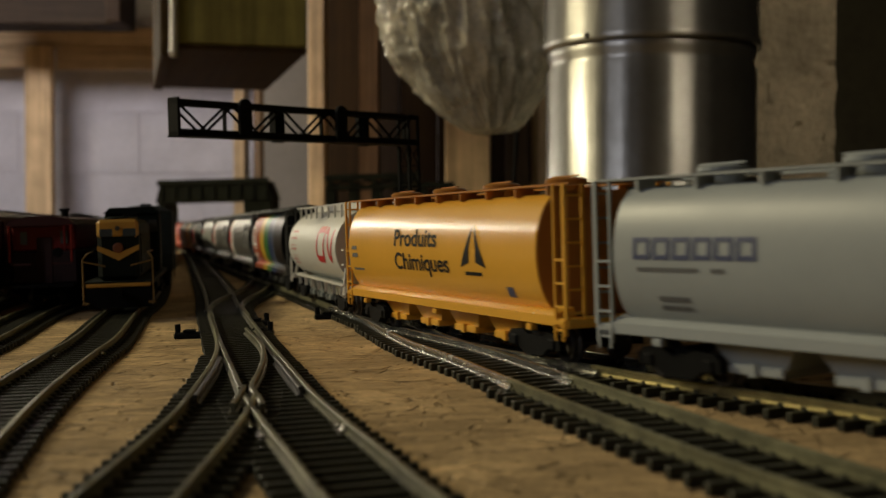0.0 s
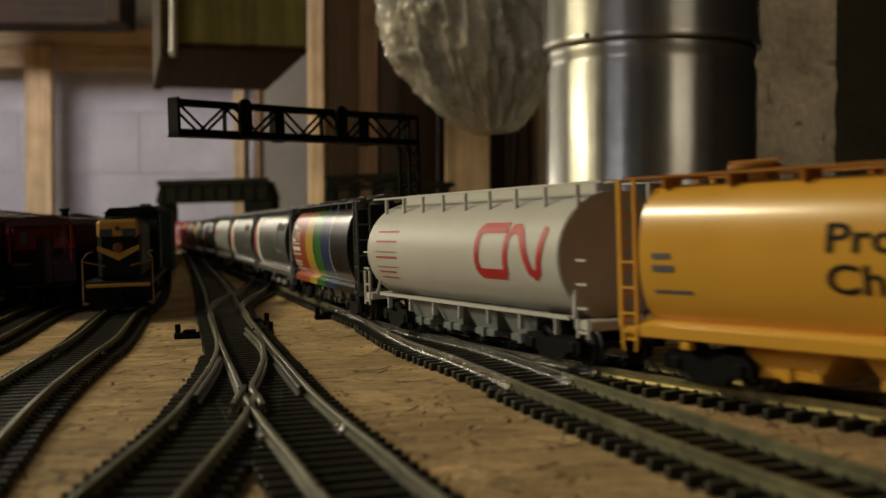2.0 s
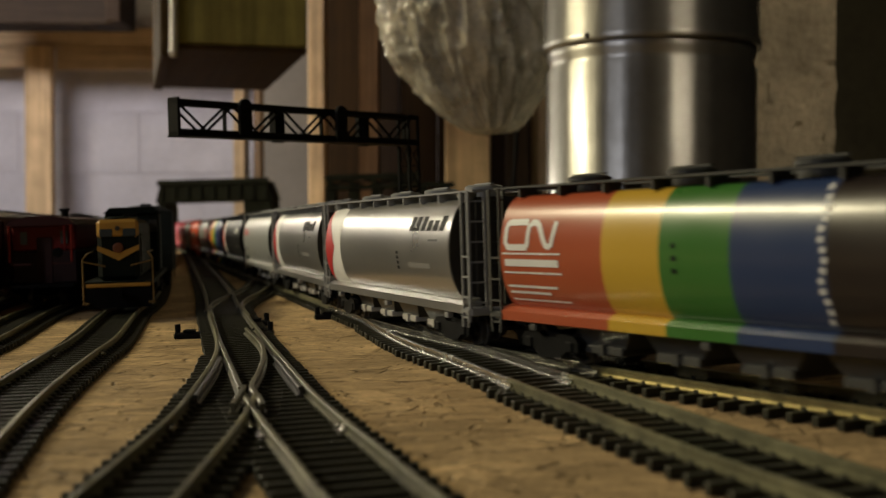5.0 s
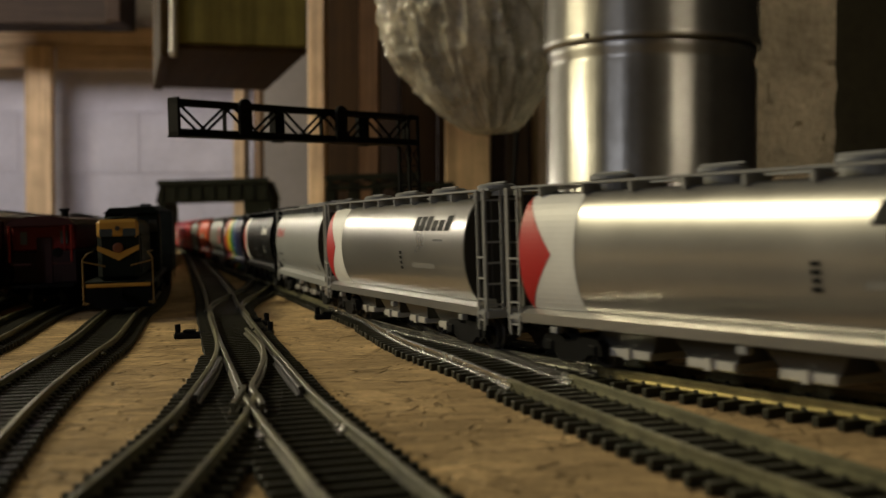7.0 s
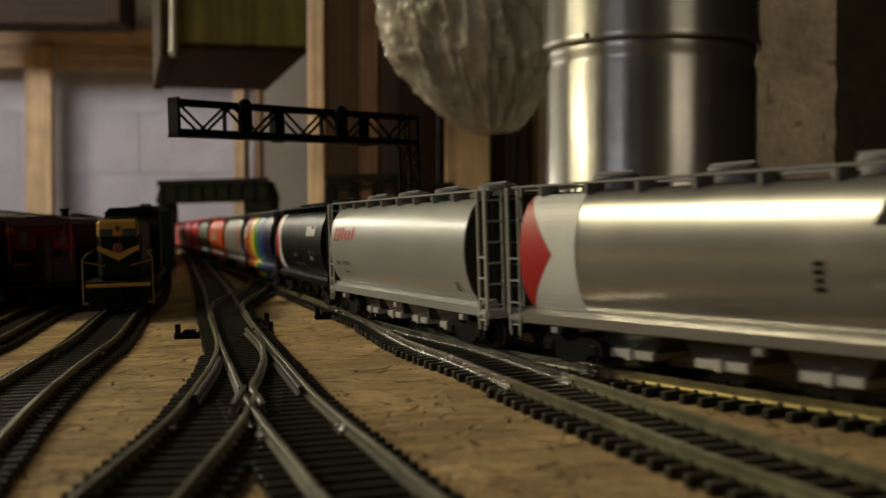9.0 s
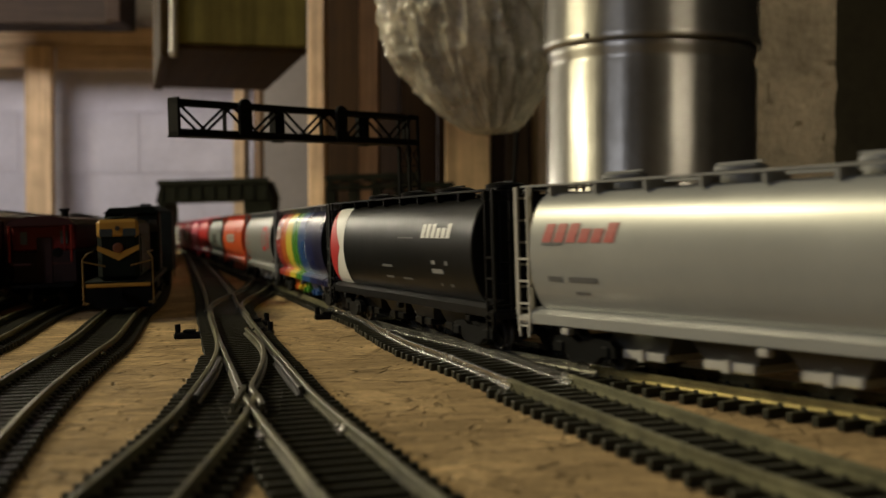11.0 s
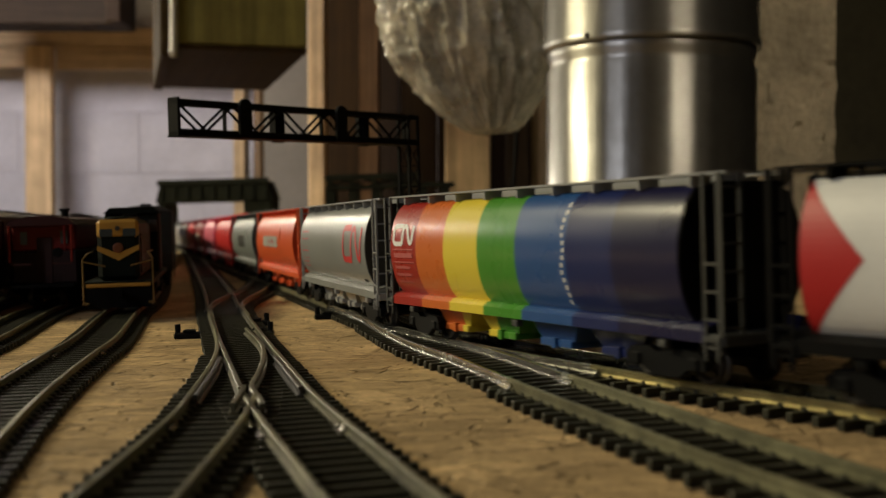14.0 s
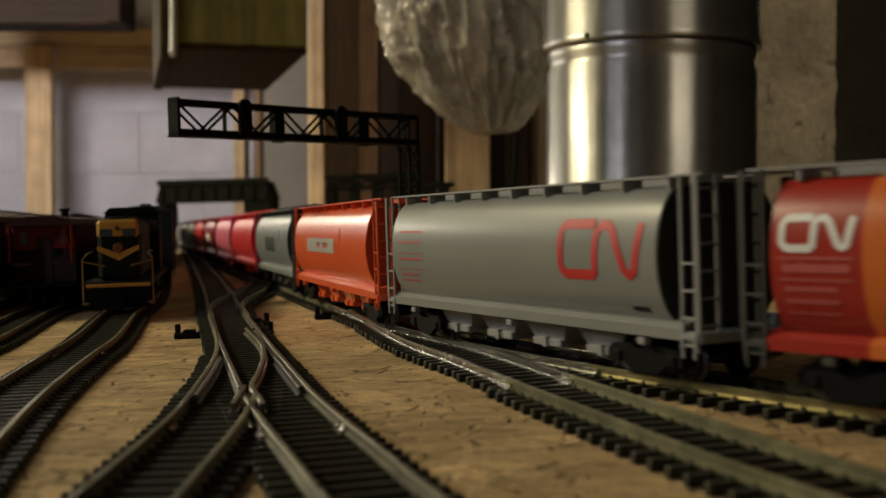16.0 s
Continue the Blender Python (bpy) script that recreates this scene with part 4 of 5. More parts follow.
# how far behind the mark at S0 the rear of each car stands at the start
BEHIND = {-2: -0.359, -1: -0.164, 0: 0.0362, 1: 0.2189, 2: 0.4115, 3: 0.6047, 4: 0.8062, 5: 1.0007, 6: 1.1986, 7: 1.3998, 8: 1.5918, 9: 1.8063, 10: 2.0053, 11: 2.2009, 12: 2.3965, 13: 2.5921, 14: 2.7877, 15: 2.9833, 16: 3.1789, 17: 3.3745}


def gone(t):
    """The way that the train has run after t seconds; it slows a little."""
    return 0.0978 * (1.08 * t - 0.003 * t * t)


def length_of(k):
    return BEHIND[k] - BEHIND[k - 1] - 0.0095


def paint(name, c, rough=0.3, metal=0.0, var=0.04, coat=0.35):
    m = material(name, c, rough, metal, var, 40, spec=0.4)
    m.node_tree.nodes["Principled BSDF"].inputs["Coat Weight"].default_value = coat
    m.node_tree.nodes["Principled BSDF"].inputs["Coat Roughness"].default_value = 0.16
    return m


P = dict(
    grey=paint("light_grey_paint", (0.34, 0.36, 0.35), 0.42, coat=0.0), yellow=paint("ochre_yellow_paint", (0.78, 0.40, 0.045)), rust=paint("rust_orange_paint", (0.42, 0.17, 0.03)),
    white=paint("off_white_paint", (0.58, 0.56, 0.50), 0.45, coat=0.0), silver=paint("aluminium_paint", (0.44, 0.43, 0.41), 0.30, 0.75, coat=0.45), mid=paint("mid_grey_paint", (0.30, 0.30, 0.29)),
    black=material("black_paint", (0.005, 0.005, 0.005), 0.36, var=0.1, scale=60, spec=0.14), orange=paint("bright_orange_paint", (0.70, 0.11, 0.03), coat=0.12), red=paint("red_paint", (0.62, 0.035, 0.035), coat=0.1),
    pink=paint("pink_paint", (0.72, 0.16, 0.24), coat=0.1), maroon=paint("dark_red_paint", (0.26, 0.02, 0.025), coat=0.1), slate=paint("grey_green_paint", (0.21, 0.23, 0.22), coat=0.1),
    # the near-black end paint holds the shade between coupled cars
    pale=paint("pale_grey_paint", (0.50, 0.48, 0.43)), dark=paint("dark_frame_paint", (0.05, 0.05, 0.045), 0.5), shade_dark=paint("shade_dark_paint", (0.030, 0.026, 0.018), 0.7, coat=0.0),
    dull=paint("flat_grey_paint", (0.235, 0.24, 0.225), 0.36, 0.1, coat=0.15), light=paint("light_silver_paint", (0.39, 0.395, 0.38), 0.36, 0.3, coat=0.15))
INK = material("black_lettering", (0.012, 0.012, 0.012), 0.6, var=0.05, spec=0.12)
BLUE_INK = material("slate_blue_lettering", (0.06, 0.07, 0.14), 0.5, var=0.05)
RED_INK = material("red_lettering", (0.50, 0.02, 0.02), 0.45, var=0.05)
WHITE_INK = material("white_lettering", (0.75, 0.74, 0.70), 0.45, var=0.05)
GREY_INK = material("faded_grey_lettering", (0.12, 0.12, 0.12), 0.5, var=0.05)
LIGHT_RED = material("faded_red_lettering", (0.46, 0.09, 0.08), 0.5, var=0.05)


def mark(car, name, bm, mat, shell=HOPPER, label="", proud=0.00018):
    return part(name, lay_on(bm, shell, proud), mat, car, label)


def multimark(car, x, shell=HOPPER, w=0.0250):
    """A red triangle on a white half-round band at the rear of a car."""
    zc, h = shell.zc, shell.h * 0.97
    white = [(x, zc + h), (x + w - 0.0022, zc + h), (x + w - 0.0006, zc + h - 0.0011), (x + w, zc + h - 0.003), (x + w, zc - h + 0.003), (x + w - 0.0006, zc - h + 0.0011), (x + w - 0.0022, zc - h), (x, zc - h)]
    mark(car, "white_band", poly(bmesh.new(), white), WHITE_INK, shell, "white painted end band")
    mark(car, "red_triangle", poly(bmesh.new(), [(x, zc + h * 0.99), (x + 0.0148, zc), (x, zc - h * 0.99)]), RED_INK, shell, "red painted triangle", 0.00030)


def stripes(car, x, spec, mat, shell=HOPPER):
    mark(car, "lettering", bars([(x + a, z, b, c) for a, z, b, c in spec]), mat, shell)


TRAIN = {}


def add(k, made):
    car, bogies, body = made
    TRAIN[k] = car
    for b, ws in bogies:
        BOGIES.append((k, b)); WHEELS.extend((k, w) for w in ws)
    return car


BAR4 = [(0, 0.036, 0.010, 0.0012), (0, 0.0325, 0.010, 0.0012), (0, 0.029, 0.010, 0.0004), (0, 0.0268, 0.010, 0.0012), (0, 0.0235, 0.010, 0.0004), (0, 0.0215, 0.008, 0.0010), (0, 0.0195, 0.008, 0.0008)]
RAINBOW = [(0.0, (0.36, 0.03, 0.02)), (0.0310, (0.62, 0.15, 0.03)), (0.0530, (0.75, 0.60, 0.06)), (0.0765, (0.07, 0.27, 0.03)), (0.1006, (0.025, 0.085, 0.25)), (0.1285, (0.012, 0.022, 0.10)), (0.1505, (0.010, 0.010, 0.045))]
DARK_RAINBOW = [(0.0, (0.42, 0.09, 0.035)), (0.0563, (0.58, 0.36, 0.04)), (0.0783, (0.05, 0.17, 0.03)), (0.1018, (0.03, 0.05, 0.12)), (0.1290, (0.025, 0.018, 0.015))]

for k in (-2, -1):
    L = length_of(k) if k > -2 else 0.18
    c = add(k, hopper_car("light grey covered hopper car on the main line", L, P["grey"], P["grey"], P["shade_dark"]))
    mark(c, "trade_mark", hollow(0.0168, 0.0293, 0.0395, 0.0052, 6, 0.0011), BLUE_INK, label="slate blue blocks of a trade mark")
    stripes(c, 0.018, [(0, 0.0265, 0.020, 0.0010), (0.024, 0.0265, 0.004, 0.0010), (0.006, 0.0195, 0.010, 0.0012), (0.006, 0.0175, 0.010, 0.0010)], GREY_INK)

L = length_of(0)
c = add(0, hopper_car("ochre yellow covered hopper car with black lettering", L, P["yellow"], P["yellow"], P["rust"], top=P["rust"]))
mark(c, "lettering", fit_to(words("Produits", 0.0088, 0, 0), 0.0636, 0.1045, 0.0312, 0.0372), INK, label="black painted words")
mark(c, "lettering", fit_to(words("Chimiques", 0.0088, 0, 0), 0.0636, 0.1140, 0.0212, 0.0290), INK, label="black painted words")
x = 0.1242
mark(c, "trade_mark", poly(poly(bmesh.new(), [(x + 0.0094, 0.0385), (x, 0.0252), (x + 0.0066, 0.0268), (x + 0.0070, 0.0310)]), [(x + 0.0098, 0.0385), (x + 0.0192, 0.0252), (x + 0.0118, 0.0268), (x + 0.0122, 0.0310)]), INK, label="black split triangle mark")
stripes(c, x + 0.0030, [(0, 0.0228, 0.0125, 0.0011)], INK)
stripes(c, 0.014, [(0, 0.0295, 0.006, 0.0014), (0, 0.0265, 0.007, 0.0016), (0, 0.0215, 0.012, 0.0008)], GREY_INK)
stripes(c, 0.1547, [(0, 0.0172, 0.0046, 0.0030)], BLUE_INK)

L = length_of(1)
c = add(1, hopper_car("off-white round-bodied hopper car with a red mark", L, P["white"], P["white"], P["pale"], shell=TANK, sill=False, chutes=P["slate"], gates=P["slate"], hatches=False))
mark(c, "trade_mark", worm(0.1085, 0.0237, 0.0435, 0.0136, 0.0030), RED_INK, TANK, "red looped stroke mark")
stripes(c, 0.0195, [(x, z, w * 2.1, h * 0.6) for x, z, w, h in BAR4], LIGHT_RED, TANK)

L = length_of(2)
m2 = banded_paint("dark_rainbow_paint", [(p / L, q) for p, q in DARK_RAINBOW], L, 0.30)
c = add(2, hopper_car("black hopper car with faded rainbow bands", L, m2, P["dark"], P["black"], chutes=P["dark"]))
mark(c, "trade_mark", worm(0.0125, 0.0318, 0.0245, 0.0070, 0.0018), WHITE_INK, label="white looped stroke mark")
stripes(c, 0.0110, [(0, 0.0298, 0.028, 0.0005), (0.001, 0.0265, 0.026, 0.0020), (0, 0.0245, 0.028, 0.0005), (0.001, 0.0205, 0.024, 0.0007), (0.001, 0.0188, 0.020, 0.0007), (0.001, 0.0168, 0.028, 0.0005)], WHITE_INK)
stripes(c, 0.1280, [(0.0006 * math.sin(i * 1.3), 0.0165 + i * 0.0021, 0.0012, 0.0013) for i in range(14)], WHITE_INK)
stripes(c, L * 0.455, [(0, 0.026, 0.0016, 0.0012), (0, 0.029, 0.0016, 0.0012), (0, 0.032, 0.0012, 0.0012)], INK)

for k in (3, 4):
    L = length_of(k)
    c = add(k, hopper_car("silver covered hopper car with a red triangle", L, P["silver"], P["mid"], P["shade_dark"], chutes=P["dark"], gates=P["pale"], top=P["mid"]))
    multimark(c, 0.0099)
    mark(c, "trade_mark", slanted(0.1285, 0.0366, 0.0375, 0.0048, 6, 0.36, 0.24, (3, 4)), INK, label="black slanted blocks of a trade mark")
    stripes(c, 0.1140, [(0, 0.0285, 0.0028, 0.0011), (0, 0.0268, 0.0028, 0.0011), (0.0004, 0.0250, 0.0022, 0.0011), (0, 0.0232, 0.0028, 0.0011)], INK)
    stripes(c, 0.1276, [(0, 0.0240, 0.0235, 0.0018)], material("faint_lettering", (0.30, 0.29, 0.27), 0.4, 0.3))
    stripes(c, 0.1500, [(0, 0.0332, 0.0095, 0.0007)], GREY_INK)

L = length_of(5)
c = add(5, hopper_car("light grey covered hopper car with red lettering blocks", L, P["light"], P["pale"], P["shade_dark"], chutes=P["dark"], gates=P["pale"], top=P["mid"]))
mark(c, "trade_mark", slanted(0.0155, 0.0332, 0.0315, 0.0050, 6, 0.36, 0.24, (3, 4)), LIGHT_RED, label="red slanted blocks of a trade mark")
stripes(c, 0.0155, [(0, 0.0325, 0.009, 0.0008), (0.002, 0.0228, 0.006, 0.0014), (0.011, 0.0228, 0.012, 0.0014), (0.013, 0.0195, 0.006, 0.0008)], GREY_INK)
stripes(c, L * 0.86, [(0, 0.0175, 0.0035, 0.0030)], GREY_INK)

L = length_of(6)
c = add(6, hopper_car("black covered hopper car with a red and white end", L, P["black"], P["black"], P["black"], chutes=P["black"]))
multimark(c, 0.0099, w=0.0205)
mark(c, "trade_mark", slanted(0.1280, 0.0342, 0.0290, 0.0047, 6, 0.26, 0.22, (3, 4)), WHITE_INK, label="white slanted blocks of a trade mark")
stripes(c, L * 0.44, [(0.02, 0.034, 0.017, 0.0005), (0, 0.0235, 0.012, 0.0010), (0.0015, 0.0195, 0.009, 0.0008), (0.022, 0.0195, 0.010, 0.0007), (0.055, 0.0255, 0.004, 0.0014), (0.068, 0.0255, 0.003, 0.0014), (0.055, 0.0225, 0.011, 0.0016), (0.06, 0.0185, 0.002, 0.0010), (0.069, 0.0185, 0.003, 0.0010)], GREY_INK)
stripes(c, L * 0.44, [(0.055, 0.0228, 0.010, 0.0014), (0.0565, 0.0258, 0.0025, 0.0012)], P["mid"])

L = length_of(7)
m7 = banded_paint("rainbow_paint", [(p / L, q) for p, q in RAINBOW], L)
c = add(7, hopper_car("rainbow banded covered hopper car in bright paint", L, m7, P["dark"], P["black"], hatches=False, chutes=m7, top=P["mid"]))
mark(c, "trade_mark", worm(0.0125, 0.0322, 0.0170, 0.0062, 0.0016), WHITE_INK, label="white looped stroke mark")
stripes(c, 0.0117, [(0, 0.0300, 0.018, 0.0005), (0.001, 0.0274, 0.016, 0.0016), (0, 0.0256, 0.018, 0.0005), (0.001, 0.0235, 0.013, 0.0010), (0.001, 0.0210, 0.013, 0.0010), (0.001, 0.0188, 0.013, 0.0005)], LIGHT_RED)
stripes(c, 0.1268, [(0.0006 * math.sin(i * 1.1), 0.0165 + i * 0.0020, 0.0011, 0.0012) for i in range(14)], WHITE_INK)

L = length_of(8)
c = add(8, hopper_car("mid grey covered hopper car with a red mark", L, P["dull"], P["mid"], P["shade_dark"], hatches=False, chutes=P["mid"], top=P["mid"]))
mark(c, "trade_mark", worm(0.1255, 0.0250, 0.0375, 0.0130, 0.0026), RED_INK, label="red looped stroke mark")
stripes(c, 0.016, [(x, z, w * 1.9, h * 0.55) for x, z, w, h in BAR4], LIGHT_RED)
stripes(c, L * 0.85, [(0, 0.0165, 0.007, 0.0012)], INK)

L = length_of(9)
c = add(9, hopper_car("bright orange covered hopper car with a white panel", L, P["orange"], P["orange"], paint("deep_orange_paint", (0.40, 0.04, 0.01)), hatches=False, chutes=P["orange"], top=P["orange"]))
stripes(c, 0.052, [(0, 0.0268, 0.072, 0.0066)], P["pale"])
stripes(c, 0.060, [(0.020, 0.029, 0.008, 0.0025), (0.036, 0.029, 0.012, 0.0025)], LIGHT_RED)
for k, p, f, lab in ((10, "slate", "dark", "grey-green covered hopper car"), (11, "red", "red", "plain red covered hopper car"), (12, "pink", "pink", "plain pink covered hopper car"), (13, "maroon", "maroon", "dark red hopper car with a white patch"),
                     (14, "red", "maroon", "red covered hopper car far along the line"), (15, "mid", "maroon", "dull grey hopper car far along the line"), (16, "slate", "dark", "grey-green covered hopper car far along the line"), (17, "mid", "dark", "dull grey covered hopper car")):
    L = length_of(k)
    c = add(k, hopper_car(lab, L, P[p], P[f], P["shade_dark"] if k != 11 and k != 12 else P[f], chutes=P[f]))
    if k in (10, 13):
        stripes(c, L * 0.35, [(0, 0.024, 0.05, 0.009)], P["dark"] if k == 10 else WHITE_INK)


# ---- locomotive on the siding ----
def locomotive():
    green, gold = material("dark_green_livery", (0.005, 0.008, 0.005), 0.6, var=0.1, scale=40, spec=0.12), paint("gold_livery", (0.48, 0.25, 0.040), 0.5, coat=0.0)
    # livery gold darkened for rails and steps that stand dimmer than the nose
    dull_gold = paint("dimmed_gold_rail", (0.17, 0.10, 0.025), 0.55, coat=0.0)
    s = LOCO_LINE.nearest(-0.1585, 0.578)
    p, w = LOCO_LINE.at(s), LOCO_LINE.way(s)
    t = thing("locomotive", pose(p[0], p[1], RAIL_TOP, 0, 0, math.degrees(math.atan2(w[1], w[0]))), "dark green and gold model diesel locomotive", "locomotive")
    # local +x points at the camera; the front is at x = 0
    part("frame", boxed(-0.200, 0.0, -0.0165, 0.0165, 0.0125, 0.0150, 0.0004), green, t)
    part("front_hood", boxed(-0.1195, -0.006, -0.0100, 0.0100, 0.0150, 0.0452, 0.0022), green, t)
    part("nose_panel", boxed(-0.0090, -0.0052, -0.0101, 0.0101, 0.0360, 0.0453, 0.0016), gold, t, "gold nose panel")
    for y in (-0.0056, 0.0056):
        part("window", boxed(-0.0056, -0.0048, y - 0.0031, y + 0.0031, 0.0366, 0.0406, 0.0003), paint("dark_window", (0.05, 0.06, 0.06), 0.1), t, "dark window")
    part("headlight", lathe(bmesh.new(), [(0.0012, 0), (0.0012, 0.0012)], 12, pose(-0.0053, 0, 0.0408, 0, 90, 0)), DARK_METAL, t)
    bm = bmesh.new()
    for s1 in (-1, 1):
        for z in (0.0325, ):
            prism(bm, [(s1 * 0.0100, z), (s1 * 0.0100, z - 0.0024), (0, z - 0.0075), (0, z - 0.0040)][::s1], "x", -0.0062, -0.0052)
    part("chevron", bm, gold, t, "gold chevron stripes")
    part("badge", lathe(bmesh.new(), [(0.0026, 0), (0.0026, 0.0006), (0.0018, 0.0009)], 18, pose(-0.0053, 0, 0.0312, 0, 90, 0)), paint("badge_rust", (0.16, 0.05, 0.015), 0.6, coat=0.0), t, "round rust-red badge")
    part("cab", boxed(-0.146, -0.1200, -0.0155, 0.0155, 0.0150, 0.0500, 0.0014), green, t)
    for y in (-0.0118, 0.0118):
        part("cab_window", boxed(-0.1205, -0.1195, y - 0.0026, y + 0.0026, 0.0385, 0.0455, 0.0003), P["shade_dark"], t)
    part("cab_roof", prism(bmesh.new(), [(-0.0163, 0.0495), (0.0163, 0.0495), (0.012, 0.0530), (-0.012, 0.0530)], "x", -0.148, -0.1180), green, t)
    part("rear_hood", boxed(-0.192, -0.1465, -0.0100, 0.0100, 0.0150, 0.0440, 0.0020), green, t)
    for i in range(3):
        part("roof_fan", lathe(bmesh.new(), [(0.0070, 0.0448), (0.0070, 0.0462), (0.0055, 0.0466)], 18, Matrix.Translation((-0.024 - 0.024 * i, 0, 0))), green, t)
    part("exhaust_stack", boxed(-0.106, -0.098, -0.004, 0.004, 0.0448, 0.0490, 0.0005), BLACK, t)
    for i in range(7):
        for y in (-0.0101, 0.0101):
            part("engine_door", boxed(-0.028 - 0.013 * i, -0.017 - 0.013 * i, min(y, y * 1.05), max(y, y * 1.05), 0.0180, 0.0380, 0.0002), green, t)
    part("pilot", prism(bmesh.new(), [(-0.0150, 0.0020), (0.0150, 0.0020), (0.0165, 0.0125), (-0.0165, 0.0125)], "x", -0.004, 0.0), BLACK, t)
    part("pilot_stripe", boxed(0.0002, 0.0012, -0.0152, 0.0152, 0.0122, 0.0140, 0.0003), gold, t, "gold stripe along the pilot")
    part("step", boxed(-0.004, 0.002, -0.0172, -0.0140, 0.0040, 0.0050), dull_gold, t)
    part("step", boxed(-0.004, 0.002, 0.0140, 0.0172, 0.0040, 0.0050), dull_gold, t)
    part("coupler", box(boxed(0, 0.004, -0.0012, 0.0012, 0.0085, 0.0108), 0.0035, 0.006, -0.0022, 0.0018, 0.0075, 0.0115), BLACK, t)
    for y in (-0.0165, 0.0165):
        part("handrail_post", rod(bmesh.new(), (0.0004, y, 0.0040), (0.0004, y, 0.0260), 0.0004, 6), dull_gold, t, "dimmed gold handrail post")
        part("handrail", rod(rod(bmesh.new(), (0.0004, y, 0.0260), (-0.004, y * 0.86, 0.0290), 0.0005, 6), (-0.004, y * 0.86, 0.0290), (-0.038, y * 0.9, 0.0290), 0.0004, 6), dull_gold, t)
    part("front_rail", rod(rod(bmesh.new(), (0.0004, -0.0165, 0.0250), (0.0004, -0.006, 0.0225), 0.0004, 6), (0.0004, 0.0165, 0.0250), (0.0004, 0.006, 0.0225), 0.0004, 6), dull_gold, t)
    part("fuel_tank", boxed(-0.125, -0.085, -0.0145, 0.0145, 0.0045, 0.0125, 0.002), BLACK, t)
    bogie(t, -0.032), bogie(t, -0.165)


locomotive()


def caboose():
    redp, roofp = paint("deep_red_paint", (0.17, 0.006, 0.006), 0.5, coat=0.0), paint("dark_red_roof", (0.04, 0.004, 0.004), 0.6, coat=0.0)
    # brighter red stands in for light caught by the corner posts
    lit_red = paint("lit_red_trim", (0.26, 0.018, 0.010), 0.5, coat=0.0)
    s = CABOOSE_LINE.nearest(-0.2200, 0.634)
    p, w = CABOOSE_LINE.at(s), CABOOSE_LINE.way(s)
    t = thing("caboose", pose(p[0], p[1], RAIL_TOP, 0, 0, math.degrees(math.atan2(w[1], w[0]))), "deep red model caboose standing in shade", "caboose")
    part("body", boxed(-0.130, -0.012, -0.0170, 0.0170, 0.0300, 0.0440, 0.0010), redp, t)
    # shadow over the lower end is painted in as a darker red
    part("lower_body", boxed(-0.1302, -0.0116, -0.0171, 0.0171, 0.0120, 0.0298, 0.0008), paint("shaded_red_paint", (0.018, 0.003, 0.003), 0.7, coat=0.0), t, "lower boards in red darkened for shade")
    part("roof", prism(bmesh.new(), [(-0.0185, 0.0435), (0.0185, 0.0435), (0.0150, 0.0470), (0.0060, 0.0485), (-0.0060, 0.0485), (-0.0150, 0.0470)], "x", -0.140, -0.002), roofp, t)
    part("smoke_jack", lathe(bmesh.new(), [(0.0020, 0.047), (0.0020, 0.0515), (0.0030, 0.0520), (0.0028, 0.0532)], 12, Matrix.Translation((-0.045, 0.006, 0))), BLACK, t)
    part("platform", boxed(-0.1415, 0.0, -0.0165, 0.0165, 0.0105, 0.0120), BLACK, t)
    part("end_door", boxed(-0.0122, -0.0112, -0.0040, 0.0040, 0.0122, 0.0370), paint("shaded_door_red", (0.025, 0.004, 0.004), 0.7, coat=0.0), t)
    for y in (-0.0105, 0.0105):
        part("end_window", boxed(-0.0122, -0.0110, y - 0.0018, y + 0.0018, 0.0335, 0.0405), paint("dim_pane", (0.10, 0.10, 0.11), 0.2, coat=0.0), t)
    # posts cover only the lit height; the rail below is darkened as shaded
    for y in (-0.0160, 0.0125, 0.0160):
        part("end_post", rod(bmesh.new(), (-0.001, y, 0.0240 if abs(y) > 0.015 else 0.030), (-0.001, y, 0.0435), 0.0007, 6), lit_red if abs(y) > 0.015 else redp, t, "red end post, only its lit upper part")
    part("end_rail", box(boxed(-0.0014, -0.0006, -0.0160, -0.0055, 0.0225, 0.0235), -0.0014, -0.0006, 0.0055, 0.0160, 0.0225, 0.0235), roofp, t)
    part("roof_walk", boxed(-0.138, -0.004, -0.0030, 0.0030, 0.0488, 0.0494), roofp, t)
    part("brake_wheel", lathe(bmesh.new(), [(0.0022, -0.0003), (0.0027, 0), (0.0022, 0.0003)], 14, pose(0.001, 0.009, 0.0290, 0, 90, 0)), BLACK, t)
    bogie(t, -0.028), bogie(t, -0.113)


caboose()


